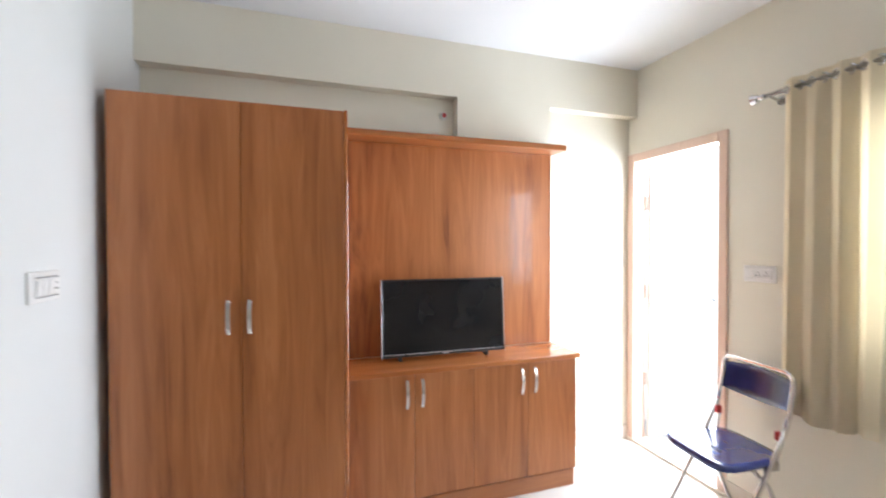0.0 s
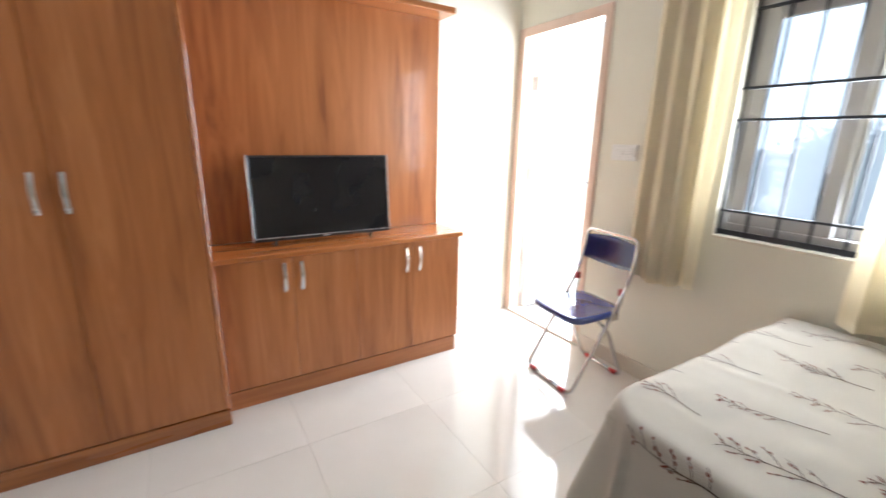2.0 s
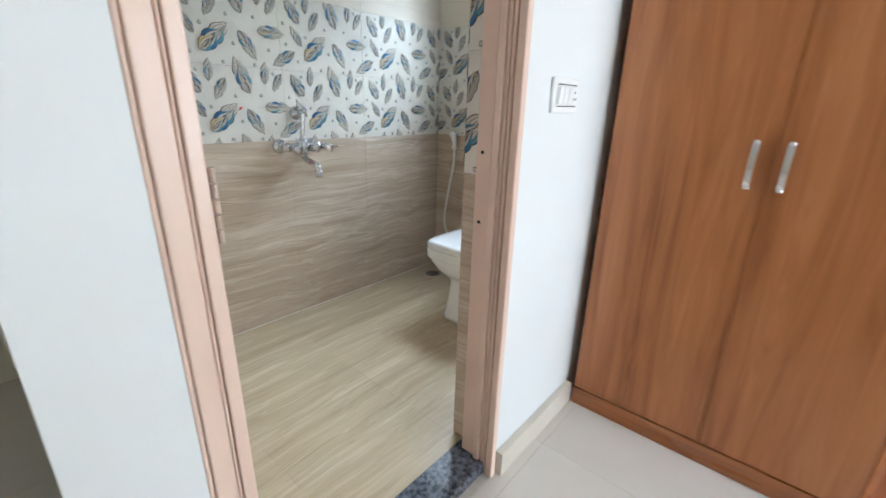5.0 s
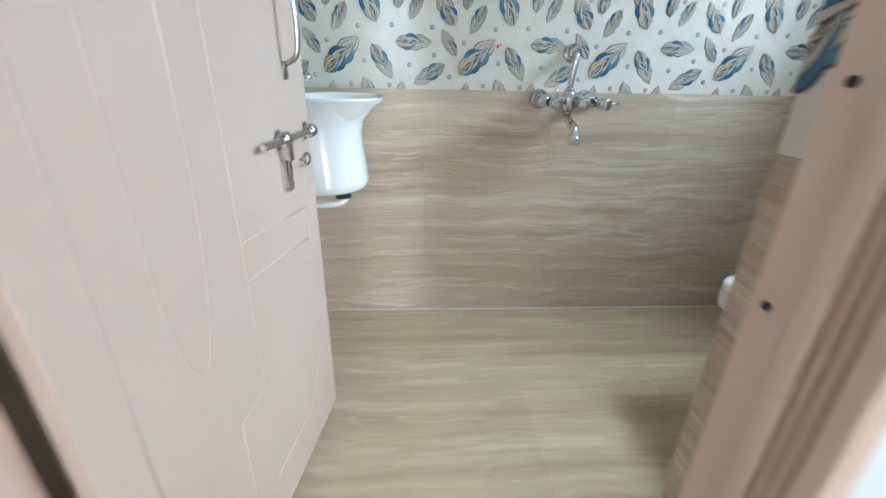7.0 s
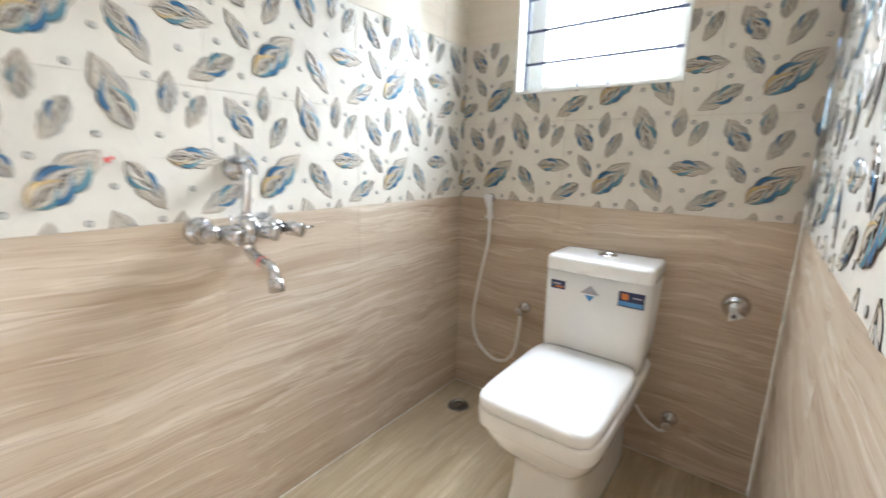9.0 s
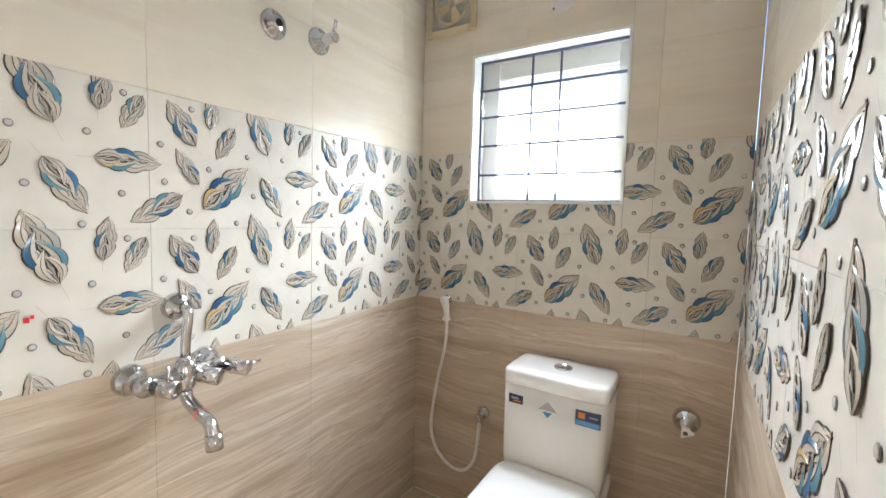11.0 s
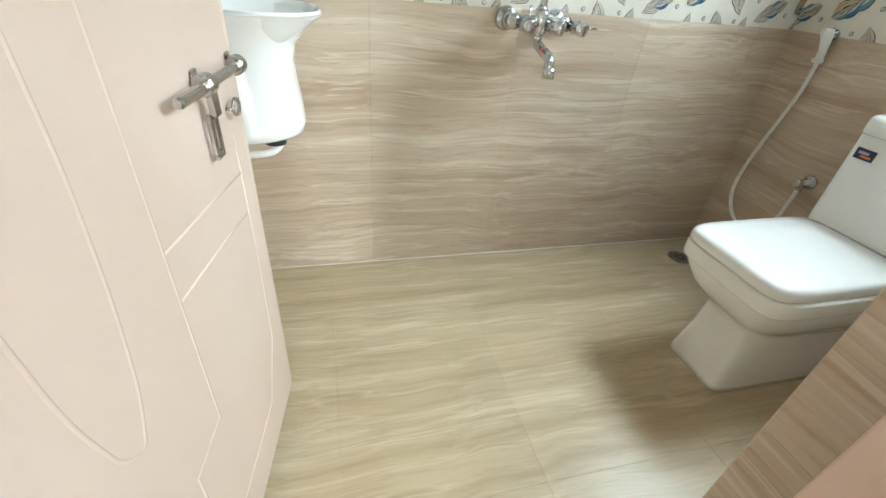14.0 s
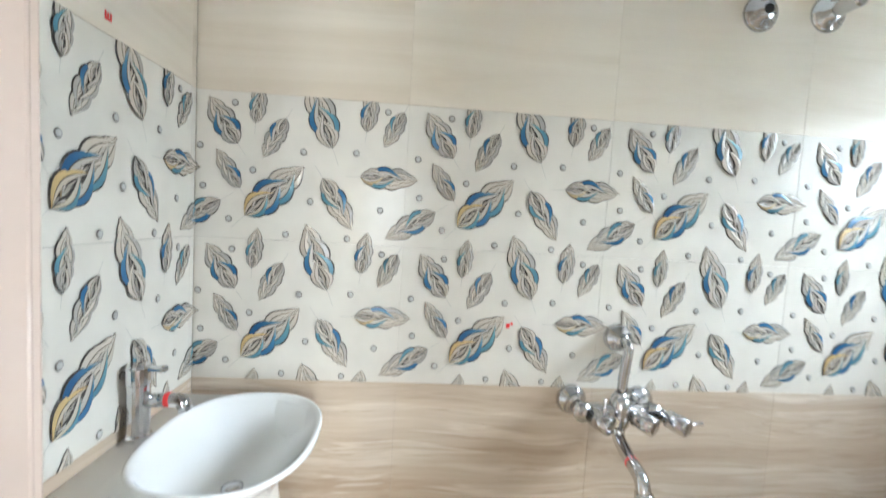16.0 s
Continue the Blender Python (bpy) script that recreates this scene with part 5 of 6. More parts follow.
# exhaust opening above, with a square frame
ex = structure(empty("exhaust_opening", (-1.64, BY, 2.5)), "square plastic exhaust fan frame high in the wall", "exhaust fan")
EXP = mottled("aged_plastic", (0.58, 0.48, 0.30), (0.66, 0.56, 0.38), 6, 0.45)
a0, a1, c0, c1 = -1.772, -1.505, 2.362, 2.640
bm = boxes(((a0, BY - 0.022, c0), (a0 + 0.03, BY, c1)), ((a1 - 0.03, BY - 0.022, c0), (a1, BY, c1)), ((a0 + 0.03, BY - 0.022, c0), (a1 - 0.03, BY, c0 + 0.03)), ((a0 + 0.03, BY - 0.022, c1 - 0.03), (a1 - 0.03, BY, c1)), bevel=0.004)
put("rim", bm, EXP, "", False, ex)
put("backing", boxes(((a0 + 0.03, BY - 0.006, c0 + 0.03), (a1 - 0.03, BY - 0.001, c1 - 0.03))), FROST, "", False, ex)
bm = bmesh.new()
tube(bm, [(-1.6385 + 0.085 * math.cos(t), BY - 0.012, 2.50 + 0.085 * math.sin(t)) for t in np.linspace(0, 2 * math.pi, 33)[:-1]], 0.006, 8, True)
put("duct_ring", bm, EXP, "", True, ex)
for k in range(4):
    bm = bmesh.new()
    t = k * math.pi / 2 + 0.4
    c, s = math.cos(t), math.sin(t)
    pts = [(0.015, -0.012), (0.075, -0.03), (0.075, 0.02), (0.015, 0.012)]
    f = bm.faces.new([bm.verts.new((-1.6385 + x * c - z * s, BY - 0.012 + 0.1 * z, 2.50 + x * s + z * c)) for x, z in pts])
    r = bmesh.ops.extrude_face_region(bm, geom=[f])
    bmesh.ops.translate(bm, verts=[v for v in r["geom"] if isinstance(v, bmesh.types.BMVert)], vec=(0, 0.002, 0))
    put("blade", bm, EXP, "", False, ex)
# blanking cover plate
bc = tagged(empty("cover_plate", (-1.11, BY, 2.40)), "round white blanking plate screwed to the tiles", "cover plate")
bm = bmesh.new()
lathe(bm, [(0.05, 0), (0.05, 0.004), (0.044, 0.008), (0.02, 0.009)], Matrix.Translation((-1.11, BY, 2.40)) @ pose(0, 0, 0, 90), 26)
put("disc", bm, PLASTIC, "", True, bc)
for dx, dz in ((-0.034, -0.030), (0.0, 0.025)):
    bm = bmesh.new()
    lathe(bm, [(0.004, 0.006), (0.004, 0.010)], Matrix.Translation((-1.11 + dx, BY, 2.40 + dz)) @ pose(0, 0, 0, 90), 8)
    put("screw", bm, DARK, "", False, bc)

# red marks on the tiles
for nm, lo, hi in (("mark_a", (BX + 0.0022, 1.622, 1.238), (BX + 0.0032, 1.632, 1.250)), ("mark_b", (BX + 0.0022, 1.634, 1.246), (BX + 0.0032, 1.640, 1.254))):
    tagged(part("red_mark", boxes((lo, hi)), REDTAPE), "tiny red scrap stuck on a leaf tile", "mark", "red scraps on the tiles")
bm = boxes(((-1.505, B0 + 0.003, 1.822), (-1.489, B0 + 0.004, 1.826)), ((-1.505, B0 + 0.003, 1.826), (-1.502, B0 + 0.004, 1.836)), ((-1.498, B0 + 0.003, 1.826), (-1.495, B0 + 0.004, 1.834)), ((-1.492, B0 + 0.003, 1.826), (-1.489, B0 + 0.004, 1.836)))
tagged(part("red_mark", bm, REDTAPE), "small red pen mark on the cream tile", "mark", "red scraps on the tiles")


# ---- tiles, laid one by one ----
TW, TH = 0.535, 0.36
BAND0, BAND1 = 1.08, 1.80
LEAFCREAM = mottled("leaf_tile_glaze", (0.67, 0.63, 0.555), (0.73, 0.69, 0.61), 9, 0.10, 0.03, 60, 0, 0.0, (1, 1, 1), 0.03)
bsdf(LEAFCREAM).inputs["Specular IOR Level"].default_value = 0.16
LEAFPRINT = bpy.data.materials.new("leaf_relief_glaze")
LEAFPRINT.use_nodes = True
ca = node(LEAFPRINT, "ShaderNodeVertexColor")
ca.layer_name = "glaze"
ln = node(LEAFPRINT, "ShaderNodeTexNoise", Scale=120.0, Detail=3.0)
lm = node(LEAFPRINT, "ShaderNodeMix")
lm.data_type, lm.blend_type = "RGBA", "MULTIPLY"
lm.inputs["Factor"].default_value = 0.22
LEAFPRINT.node_tree.links.new(ca.outputs["Color"], lm.inputs["A"])
LEAFPRINT.node_tree.links.new(ln.outputs["Fac"], lm.inputs["B"])
LEAFPRINT.node_tree.links.new(lm.outputs["Result"], bsdf(LEAFPRINT).inputs["Base Color"])
bsdf(LEAFPRINT).inputs["Roughness"].default_value = 0.16
bsdf(LEAFPRINT).inputs["Specular IOR Level"].default_value = 0.4

BLUE, TEAL, GOLD, TAN, GREY, DEEP = (0.06, 0.19, 0.36), (0.17, 0.36, 0.40), (0.64, 0.46, 0.21), (0.66, 0.58, 0.47), (0.47, 0.44, 0.39), (0.04, 0.135, 0.29)
LINE = (0.17, 0.15, 0.13)
# stem end, tip, width and the glazes of the six lobes
MOTIFS = (
    ((0.138, 0.058), (0.280, 0.188), 0.088, (GOLD, TEAL, DEEP, BLUE, TAN, TEAL)),
    ((0.326, 0.163), (0.404, 0.037), 0.062, (TAN, GREY, BLUE, TEAL, GREY, TAN)),
    ((0.418, 0.172), (0.566, 0.172), 0.062, (TAN, GOLD, BLUE, TEAL, GREY, TAN)),
    ((0.125, 0.125), (0.066, 0.219), 0.045, (GREY, GREY, GREY, BLUE, TAN, GREY)),
    ((0.080, 0.094), (-0.046, 0.018), 0.060, (GREY, TAN, BLUE, TEAL, TAN, GREY)),
    ((0.348, 0.237), (0.288, 0.405), 0.078, (TAN, TAN, BLUE, TEAL, TAN, GREY)),
    ((0.159, 0.286), (0.170, 0.389), 0.044, (GREY, TAN, TEAL, GREY, TAN, GREY)),
    ((0.118, 0.233), (0.047, 0.344), 0.066, (GREY, TAN, BLUE, BLUE, GREY, GREY)),
    ((0.234, 0.304), (0.178, 0.204), 0.050, (GREY, TAN, GREY, BLUE, GREY, GREY)),
    ((0.430, 0.284), (0.444, 0.392), 0.048, (GREY, GREY, BLUE, GREY, TAN, GREY)),
    ((0.523, 0.340), (0.476, 0.250), 0.046, (GREY, TAN, GREY, TEAL, TAN, GREY)),
)
DOTS = ((0.297, 0.102), (0.473, 0.09), (0.392, 0.013), (0.239, 0.016), (0.036, 0.127), (0.155, 0.172), (0.277, 0.224), (0.407, 0.23), (0.028, 0.225), (0.109, 0.333), (0.482, 0.337), (0.099, 0.048))


def tint(c, k):
    return (min(1, c[0] * k), min(1, c[1] * k), min(1, c[2] * k), 1)


def mixed(a, b, t):
    return tuple(x + (y - x) * t for x, y in zip(a, b))


def add_leaf(bm, layer, base, tip, width, glazes):
    """An embossed leaf of six plaited lobes with dark outlines; x along the tile, z up, relief towards -y."""
    ax, az = tip[0] - base[0], tip[1] - base[1]
    L = math.hypot(ax, az)
    ax, az = ax / L, az / L

    def at(t, o, h):
        return (base[0] + ax * t * L - az * o, -h, base[1] + az * t * L + ax * o)

    def quad(pts, cols):
        f = bm.faces.new([bm.verts.new(p) for p in pts])
        f.material_index = 1
        for l, c in zip(f.loops, cols):
            l[layer] = c

    rim, thread = tint(LINE, 0.42), tint(LINE, 0.5)
    # lobes leave the midrib, sweep out and up to the rim, the lower ones lying over the upper
    half = width * 0.49
    K = 10

    def lens(t):
        return half * math.sin(math.pi * min(1.0, max(0.0, t)) ** 0.9) ** 0.9

    f = bm.faces.new([bm.verts.new(at(k / 10, lens(k / 10) * 0.70, 0.0006)) for k in range(11)] + [bm.verts.new(at(k / 10, -lens(k / 10) * 0.70, 0.0006)) for k in range(9, 0, -1)])
    f.material_index = 1
    for l in f.loops:
        l[layer] = tint(TAN, 0.80)
    lobes = ((1, 0.0, 0.48, 0.80), (-1, 0.0, 0.40, 0.70), (1, 0.12, 0.73, 1.0), (-1, 0.06, 0.62, 0.97), (1, 0.36, 0.96, 0.92), (-1, 0.25, 0.86, 1.0), (1, 0.62, 1.0, 0.56), (-1, 0.50, 1.0, 0.74))
    for n, (side, t0, t1, wf) in enumerate(lobes):
        g = glazes[n] if n < 6 else TAN
        cool = g in (BLUE, TEAL, DEEP)
        rest = mixed(g, TAN, 0.85) if cool else TAN if n % 3 else mixed(TAN, GREY, 0.45)
        lift = 0.0036 - 0.0004 * n

        def edge(u, f, side=side, t0=t0, t1=t1, wf=wf, n=n):
            """Point at the share u of the lobe's length, f from the inner rim (0) to the outer rim (1)."""
            axis = half * wf * ((0.46 if n > 5 else 0.62) * math.sin(math.pi * u ** 0.95) - 0.12 * u * u)
            swell = half * wf * (0.48 if n > 5 else 0.37) * math.sin(math.pi * u) ** 0.75 if 0 < u < 1 else 0.0
            outer, inner = axis + swell, axis - swell
            return t0 + (t1 - t0) * u, side * (inner + (outer - inner) * f)

        # across each lobe: rim, colour band, thread, pale band, rim
        bands = ((1.05, 0.93, None), (0.93, 0.52, g), (0.52, 0.44, None), (0.44, 0.10, rest), (0.10, -0.09, None))
        for f0, f1, glaze in bands:
            for k in range(K):
                u0, u1 = k / K, (k + 1) / K
                q = [edge(u0, f0), edge(u1, f0), edge(u1, f1), edge(u0, f1)]
                hs = [lift + 0.0016 * math.sin(math.pi * min(1.0, max(0.0, f))) - (0.0012 if f > 1 or f < 0 else 0) for f in (f0, f0, f1, f1)]
                if glaze is None:
                    cols = (rim if f0 > 1 or f1 < 0 else thread,) * 4
                else:
                    cols = []
                    for u, f in ((u0, f0), (u1, f0), (u1, f1), (u0, f1)):
                        if cool and f0 > 0.9:
                            col = mixed(glaze, DEEP, 0.4 * max(0.0, 1 - 2 * abs(u - 0.45)))
                            col = mixed(col, TEAL, 0.6 * max(0.0, 2.2 * u - 1.2))
                            col = mixed(col, GOLD if n == 2 and glazes[0] == GOLD else TAN, max(0.0, 0.95 - 4.0 * u))
                            col = mixed(col, TAN, 0.8 * max(0.0, 5.0 * u - 4.0))
                        else:
                            col = mixed(glaze, GOLD if n < 2 and glazes[0] == GOLD else GREY, 0.35 * (1 - u))
                        cols.append(tint(col, 1.0 - 0.12 * f + 0.1 * u))
                quad([at(t, o, h) for (t, o), h in zip(q, hs)], cols)
    # midrib and stem
    for k in range(8):
        a, b = -0.24 + 1.15 * k / 8, -0.24 + 1.15 * (k + 1) / 8
        w = 0.0007
        c = tint((0.50, 0.46, 0.40), 1.0) if k > 1 else tint((0.64, 0.61, 0.55), 1.0)
        hh = 0.0036 if k > 1 else 0.0012
        bend = lambda q: 0.012 * L * math.sin(q * 3)
        quad((at(a, bend(a) - w, hh), at(b, bend(b) - w, hh), at(b, bend(b) + w, hh), at(a, bend(a) + w, hh)), (c,) * 4)


def add_dot(bm, layer, x, z):
    r = 0.0085
    rings = []
    for rr, h, col in ((r, 0.0006, tint(LINE, 1.0)), (r * 0.82, 0.0018, tint(LINE, 1.4)), (r * 0.72, 0.0022, tint((0.50, 0.49, 0.45), 1)), (r * 0.3, 0.0030, tint((0.60, 0.58, 0.54), 1))):
        rings.append(([bm.verts.new((x + rr * math.cos(2 * math.pi * k / 12), -h, z + rr * math.sin(2 * math.pi * k / 12))) for k in range(12)], col))
    for (a, ca_), (b, cb_) in zip(rings, rings[1:]):
        for k in range(12):
            f = bm.faces.new((a[k], a[(k + 1) % 12], b[(k + 1) % 12], b[k]))
            f.material_index = 1
            for l, c in zip(f.loops, (ca_, ca_, cb_, cb_)):
                l[layer] = c
    f = bm.faces.new(rings[-1][0])
    f.material_index = 1
    for l in f.loops:
        l[layer] = rings[-1][1]


def leaf_pattern():
    bm = bmesh.new()
    layer = bm.loops.layers.float_color.new("glaze")
    for du in (-TW, 0, TW):
        for dv in (-TH, 0, TH):
            for base, tip, w, g in MOTIFS:
                cx, cz = (base[0] + tip[0]) / 2 + du, (base[1] + tip[1]) / 2 + dv
                if -0.11 < cx < TW + 0.11 and -0.11 < cz < TH + 0.11:
                    add_leaf(bm, layer, (base[0] + du, base[1] + dv), (tip[0] + du, tip[1] + dv), w, g)
            for x, z in DOTS:
                if -0.01 < x + du < TW + 0.01 and -0.01 < z + dv < TH + 0.01:
                    add_dot(bm, layer, x + du, z + dv)
    return bm


PATTERN = leaf_pattern()
JOINT = 0.0002
TILES = {}


def cut(bm, lo, hi):
    for co, no in (((lo[0], 0, 0), (-1, 0, 0)), ((hi[0], 0, 0), (1, 0, 0)), ((0, 0, lo[1]), (0, 0, -1)), ((0, 0, hi[1]), (0, 0, 1))):
        bmesh.ops.bisect_plane(bm, geom=bm.verts[:] + bm.edges[:] + bm.faces[:], plane_co=co, plane_no=no, clear_outer=True)


def tile_mesh(kind, lo, hi):
    """The mesh of a whole or cut tile; its face lies at y = 0, its lower left corner of the full tile at the origin."""
    key = (kind, tuple(round(v, 3) for v in (*lo, *hi)))
    if key not in TILES:
        bm = bmesh.new()
        if kind == "leaf":
            src = bpy.data.meshes.new("pattern")
            PATTERN.to_mesh(src)
            bm.from_mesh(src)
            bpy.data.meshes.remove(src)
            cut(bm, (lo[0] + JOINT, lo[1] + JOINT), (hi[0] - JOINT, hi[1] - JOINT))
        b2 = boxes(((lo[0] + JOINT, 0, lo[1] + JOINT), (hi[0] - JOINT, 0.009, hi[1] - JOINT)), bevel=0.0005)
        tmp = bpy.data.meshes.new("slab")
        b2.to_mesh(tmp)
        b2.free()
        bm.from_mesh(tmp)
        bpy.data.meshes.remove(tmp)
        mats = [LEAFCREAM, LEAFPRINT] if kind == "leaf" else [STONE] if kind == "stone" else [CREAMTILE]
        me = mesh("tile", bm, mats)
        TILES[key] = me
    return TILES[key]


def lay(wall, m, u0, u1, joint, rows, holes=()):
    """Tiles over a wall from u0 to u1 in the wall's own plane (m: its pose), joints at joint + k * TW, cut round holes."""
    k = math.floor((u0 - joint) / TW)
    while joint + k * TW < u1 - 0.004:
        a = joint + k * TW
        for z0, z1, kind in rows:
            base = z1 - TH if kind == "stone" and z1 - z0 < TH - 0.001 else z0
            pieces = [(max(a, u0), min(a + TW, u1), z0, z1)]
            for hx0, hx1, hz0, hz1 in holes:
                out = []
                for (p0, p1, q0, q1) in pieces:
                    if p1 <= hx0 or p0 >= hx1 or q1 <= hz0 or q0 >= hz1:
                        out.append((p0, p1, q0, q1))
                        continue
                    if p0 < hx0:
                        out.append((p0, hx0, q0, q1))
                    if p1 > hx1:
                        out.append((hx1, p1, q0, q1))
                    c0, c1 = max(p0, hx0), min(p1, hx1)
                    if q0 < hz0:
                        out.append((c0, c1, q0, hz0))
                    if q1 > hz1:
                        out.append((c0, c1, hz1, q1))
                pieces = out
            for p0, p1, q0, q1 in pieces:
                if p1 - p0 < 0.008 or q1 - q0 < 0.008:
                    continue
                ob = new("tile", tile_mesh(kind, (p0 - a, q0 - base), (p1 - a, q1 - base)))
                ob.parent = wall
                ob.matrix_local = m @ Matrix.Translation((a, 0, base))
        k += 1


ROWS = [(BF, 0.36, "stone"), (0.36, 0.72, "stone"), (0.72, BAND0, "stone"), (BAND0, 1.44, "leaf"), (1.44, BAND1, "leaf"), (BAND1, 2.16, "cream"), (2.16, 2.52, "cream"), (2.52, CE - 0.002, "cream")]
walls = {o.name: o for o in scene.collection.objects if o.name.startswith(("bath_wall", "wall_", "bath_floor", "floor"))}
lay(walls["bath_wall_west"], pose(BX, 0, 0, 0, 0, 90), B0, BY, 1.338, ROWS)
lay(walls["bath_wall_north"], pose(0, BY, 0), BX + 0.0005, IX - 0.001, -1.262, ROWS, [(NX0 - 0.004, NX1 + 0.004, NZ0 - 0.004, NZ1 + 0.004)])
lay(walls["wall_passage"], pose(0, B0, 0, 0, 0, 180), -IX + 0.001, -BX - 0.001, 1.243 - TW * 3, ROWS)
lay(walls["bath_wall_east"], pose(IX, 0, 0, 0, 0, -90), -BY + 0.0005, -DY1, -2.231, ROWS)
lay(walls["bath_wall_east"], pose(IX, 0, 0, 0, 0, -90), -DY1, -B0 - 0.01, -2.231, [(2.16, 2.52, "cream"), (2.52, CE - 0.002, "cream")])
# the tiled reveal of the doorway, facing the leaf
lay(walls["bath_wall_east"], pose(0, DY1, 0), IX + 0.001, -0.346, -0.62, [(max(z0, 0.04), min(z1, 2.12), k) for z0, z1, k in ROWS if z0 < 2.1])

# bathroom floor tiles
k = 0
FT = 0.548
for i in range(-1, 5):
    for j in range(-1, 6):
        x0, x1 = max(BX + 0.001, -1.80 + FT * i), min(-0.376, -1.80 + FT * (i + 1))
        y0, y1 = max(B0 + 0.001, 1.155 + FT * (j - 1)), min(BY - 0.001, 1.155 + FT * j)
        if x1 - x0 < 0.02 or y1 - y0 < 0.02:
            continue
        key = ("bfloor", round(x1 - x0, 3), round(y1 - y0, 3))
        if key not in TILES:
            TILES[key] = mesh("tile", boxes(((JOINT, JOINT, -0.012), (x1 - x0 - JOINT, y1 - y0 - JOINT, 0)), bevel=0.0005), BFLOOR)
        ob = new("tile", TILES[key])
        ob.parent = walls["bath_floor"]
        ob.location = (x0, y0, BF)
# bedroom floor tiles
RT = 0.605
for i in range(-5, 6):
    for j in range(-7, 3):
        x0, x1 = max(LW - 2.0, 0.466 + RT * i), min(RW, 0.466 + RT * (i + 1))
        y0, y1 = max(SW, 1.941 + RT * (j - 1)), min(REC, 1.941 + RT * j)
        if x1 - x0 < 0.02 or y1 - y0 < 0.02:
            continue
        if x0 < LW and y1 > RET:
            if x1 <= LW + 0.01:
                y1 = min(y1, RET)
            else:
                x0 = LW - 0.0 if y0 >= RET else x0
        if x1 - x0 < 0.02 or y1 - y0 < 0.02:
            continue
        key = ("floor", round(x1 - x0, 3), round(y1 - y0, 3))
        if key not in TILES:
            TILES[key] = mesh("tile", boxes(((0.0004, 0.0004, -0.003), (x1 - x0 - 0.0004, y1 - y0 - 0.0004, 0)), bevel=0.0003), FLOORTILE)
        ob = new("tile", TILES[key])
        ob.parent = walls["floor"]
        ob.location = (x0, y0, 0)


# ---- outside: balcony, ground, a distant apartment block and trees ----
CONCRETE = mottled("plaster_outside", (0.42, 0.40, 0.38), (0.52, 0.50, 0.47), 2, 0.8, 0.3, 60)
EARTH = mottled("dry_ground", (0.16, 0.14, 0.09), (0.24, 0.22, 0.15), 0.3, 0.9)
FACADE = mottled("pale_facade", (0.40, 0.36, 0.33), (0.48, 0.44, 0.41), 0.4, 0.8)
WINDARK = material("far_window", (0.08, 0.09, 0.11), 0.2)
LEAVES = mottled("foliage", (0.06, 0.10, 0.05), (0.11, 0.16, 0.08), 1.5, 0.6)
BARK = mottled("bark", (0.07, 0.05, 0.035), (0.13, 0.10, 0.07), 6, 0.9, 0.5, 30)
GZ = -9.0
# bright hazy sky far beyond the windows
HAZE = bpy.data.materials.new("hazy_sky")
HAZE.use_nodes = True
hb = bsdf(HAZE)
hb.inputs["Base Color"].default_value = (0.8, 0.85, 0.9, 1)
hb.inputs["Roughness"].default_value = 1.0
hb.inputs["Emission Color"].default_value = (0.90, 0.95, 1.0, 1)
hb.inputs["Emission Strength"].default_value = 0.75
bm = bmesh.new()
ring0 = [Vector((520 * math.cos(radians(q)), 520 * math.sin(radians(q)), GZ)) for q in range(-60, 81, 5)]
low = [bm.verts.new(v) for v in ring0]
top = [bm.verts.new(v + Vector((0, 0, 420))) for v in ring0]
for k in range(len(low) - 1):
    bm.faces.new((low[k], low[k + 1], top[k + 1], top[k]))
structure(part("backdrop", bm, HAZE), "bright hazy white sky beyond the trees", "sky")
bm = bmesh.new()
bmesh.ops.create_grid(bm, x_segments=40, y_segments=40, size=1500, matrix=Matrix.Translation((0, 0, GZ)))
structure(part("ground", bm, EARTH), "dry scrubby ground far below the window", "ground")
structure(part("balcony_slab", boxes(((RW + WT, 1.2, -0.16), (RW + 1.45, 4.2, -0.02)), bevel=0.004), CONCRETE), "plain plastered balcony floor slab", "balcony")
structure(part("balcony_wall", boxes(((RW + WT, 3.0, -0.02), (RW + 1.45, 3.12, CE))), WHITEWALL), "white painted side wall of the balcony", "wall")


def apartment(x, y, width, depth, storeys, turn):
    ob = tagged(empty("apartment_building", (x, y, GZ)), "distant pale apartment block with rows of dark windows", "building", "far apartment blocks")
    ob.rotation_euler = (0, 0, radians(turn))
    h = storeys * 3.1
    part("wall", boxes(((0, -width / 2, 0), (depth, width / 2, h))), FACADE, ob)
    part("roof", boxes(((-0.6, -width / 2 - 0.6, h), (depth + 0.6, width / 2 + 0.6, h + 0.5))), CONCRETE, ob)
    part("water_tank", boxes(((3, -2, h + 0.5), (6, 1, h + 2.6)), bevel=0.1), CONCRETE, ob)
    n = int(width / 2.6)
    wm = mesh("window", boxes(((-0.12, -0.7, 0), (0.05, 0.7, 1.4))), WINDARK)
    sm = mesh("balcony", boxes(((-1.0, -1.15, -0.6), (0, 1.15, -0.4)), ((-1.0, -1.15, -0.4), (-0.9, 1.15, 0.35))), FACADE)
    for s in range(storeys):
        for k in range(n):
            w = new("window", wm)
            w.parent, w.location = ob, (0, -width / 2 + (k + 0.5) * width / n, s * 3.1 + 1.1)
            if k % 3 == 1:
                b = new("balcony", sm)
                b.parent, b.location = ob, (0, -width / 2 + (k + 0.5) * width / n, s * 3.1 + 0.9)
    return ob


apartment(60, 31.5, 15, 12, 3, 4)
apartment(125, 78, 34, 14, 3, 10)


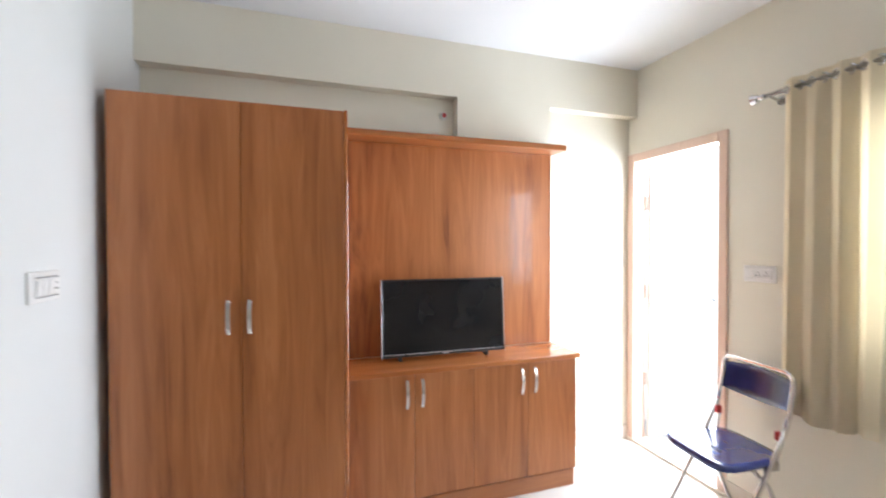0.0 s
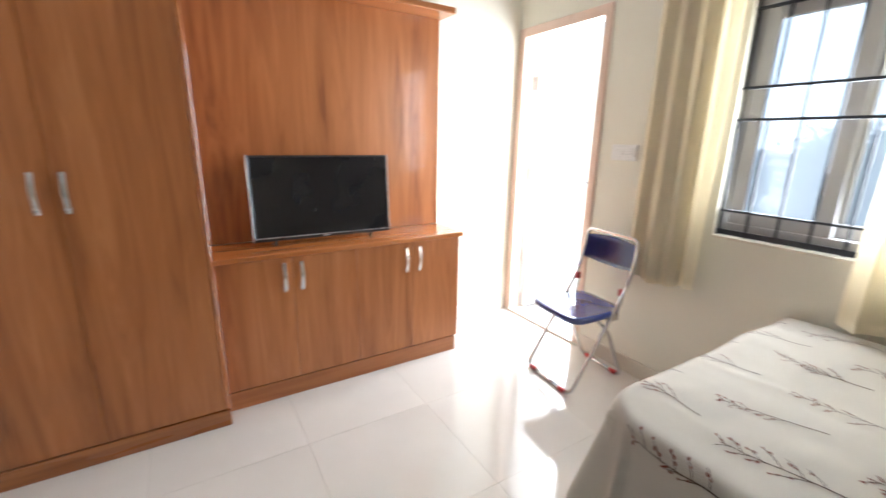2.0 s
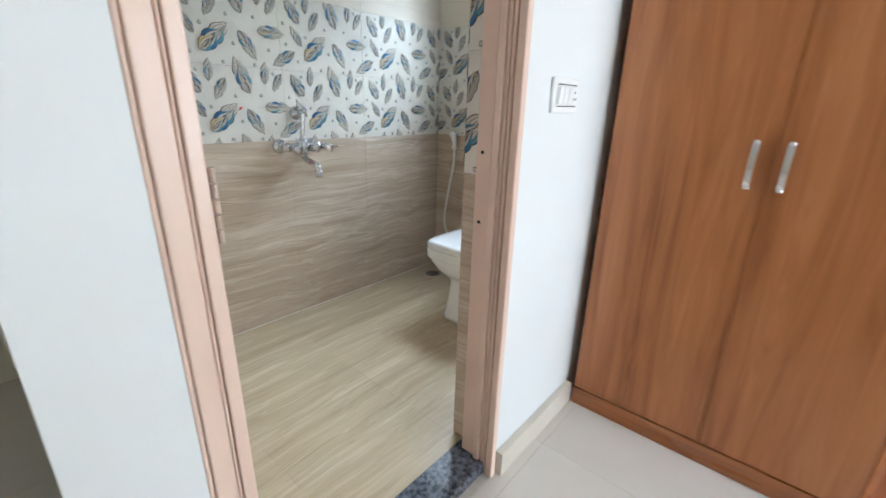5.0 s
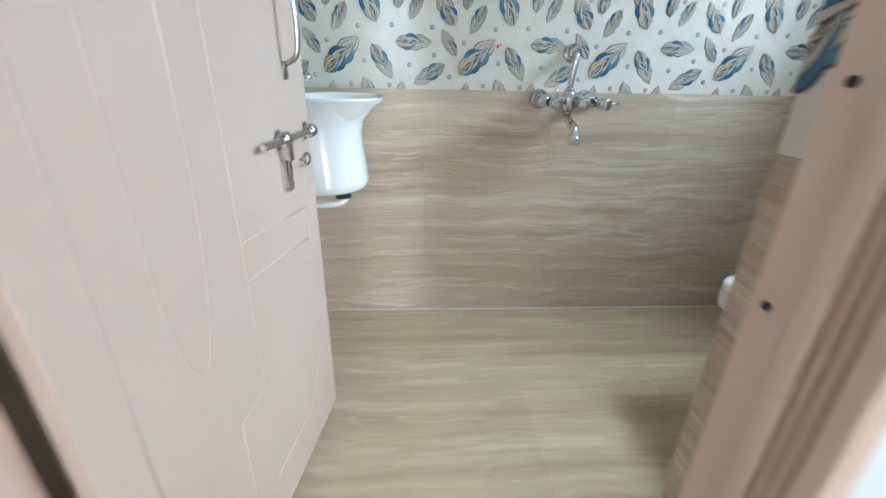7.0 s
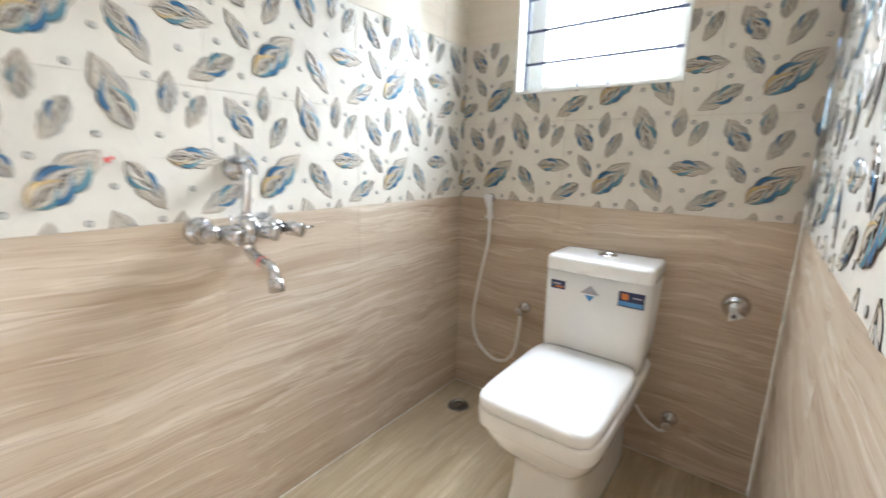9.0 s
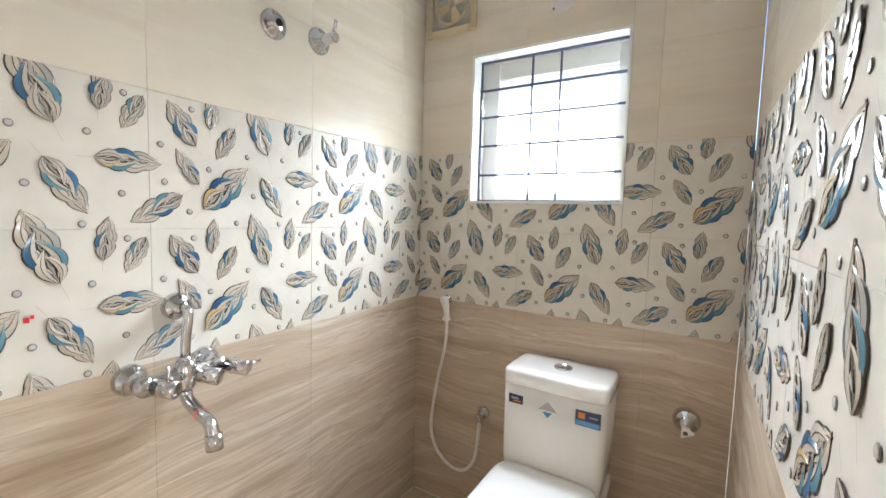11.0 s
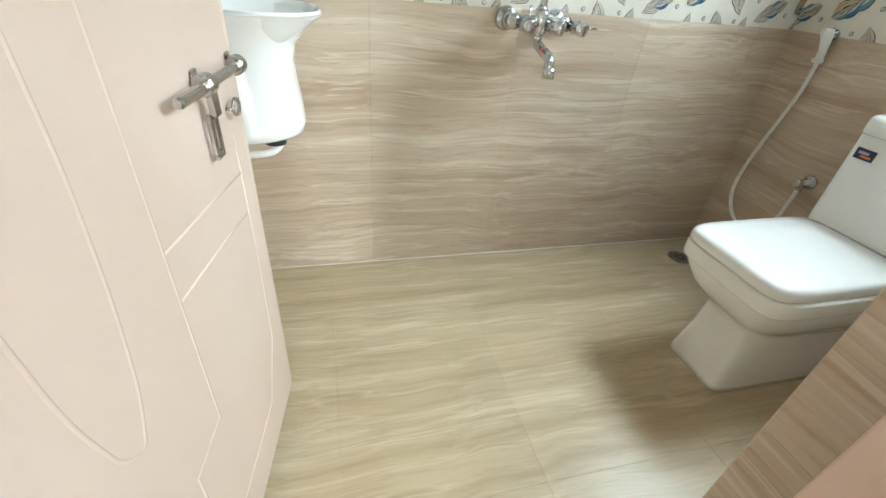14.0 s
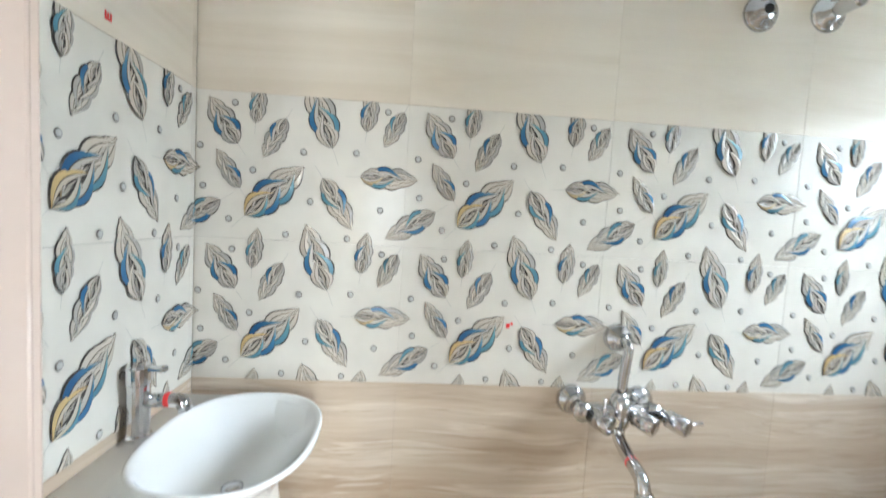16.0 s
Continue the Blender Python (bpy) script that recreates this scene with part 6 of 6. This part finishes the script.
def tree(x, y, height, spread, seed):
    rng = random.Random(seed)
    ob = tagged(empty("tree", (x, y, GZ)), "broad leafy green tree beyond the window", "tree", "trees beyond the window")
    bm = bmesh.new()
    tube(bm, [(0, 0, 0), (0.1, 0.05, height * 0.25), (0.05, 0.2, height * 0.55), (0.2, 0.1, height * 0.85)], 0.2, 8, False, [0.34, 0.26, 0.17, 0.05])
    limbs = []
    for k in range(11):
        a, e = rng.random() * 6.28, 0.3 + 0.8 * rng.random()
        z0 = height * (0.32 + 0.45 * rng.random())
        L = spread * (0.55 + 0.5 * rng.random())
        p = [Vector((0.05, 0.1, z0)) + Vector((math.cos(a) * math.cos(e), math.sin(a) * math.cos(e), math.sin(e))) * L * t + Vector((0, 0, 0.3 * t * t)) for t in (0, 0.4, 0.75, 1)]
        tube(bm, p, 0.1, 6, False, [0.12, 0.09, 0.05, 0.02])
        limbs += p[1:]
    limbs.append(Vector((0.2, 0.1, height * 0.9)))
    part("trunk", bm, BARK, ob)
    vs, fs = [], []
    for k in range(2600):
        c = limbs[rng.randrange(len(limbs))] + Vector((rng.gauss(0, 1), rng.gauss(0, 1), rng.gauss(0, 0.8))) * spread * 0.20
        n = Vector((rng.gauss(0, 1), rng.gauss(0, 1), rng.gauss(0.6, 1))).normalized()
        t = n.orthogonal().normalized()
        b = n.cross(t)
        s = 0.14 + 0.16 * rng.random()
        i = len(vs)
        vs += [c + t * s, c + b * s * 0.5 + n * 0.03, c - t * s, c - b * s * 0.5 + n * 0.03]
        fs.append((i, i + 1, i + 2, i + 3))
    me = bpy.data.meshes.new("crown")
    me.from_pydata([tuple(v) for v in vs], [], fs)
    me.materials.append(LEAVES)
    crown = new("crown", me)
    crown.parent = ob
    return ob


tree(29, 8.7, 11.6, 2.3, 1)
tree(34, 9.4, 12.4, 2.3, 2)
tree(27, 6.0, 11.8, 3.2, 4)
tree(48, 20.0, 8.6, 2.8, 3)
tree(52, 24.5, 6.5, 2.4, 6)
tree(90, 46.0, 9.0, 4.0, 7)
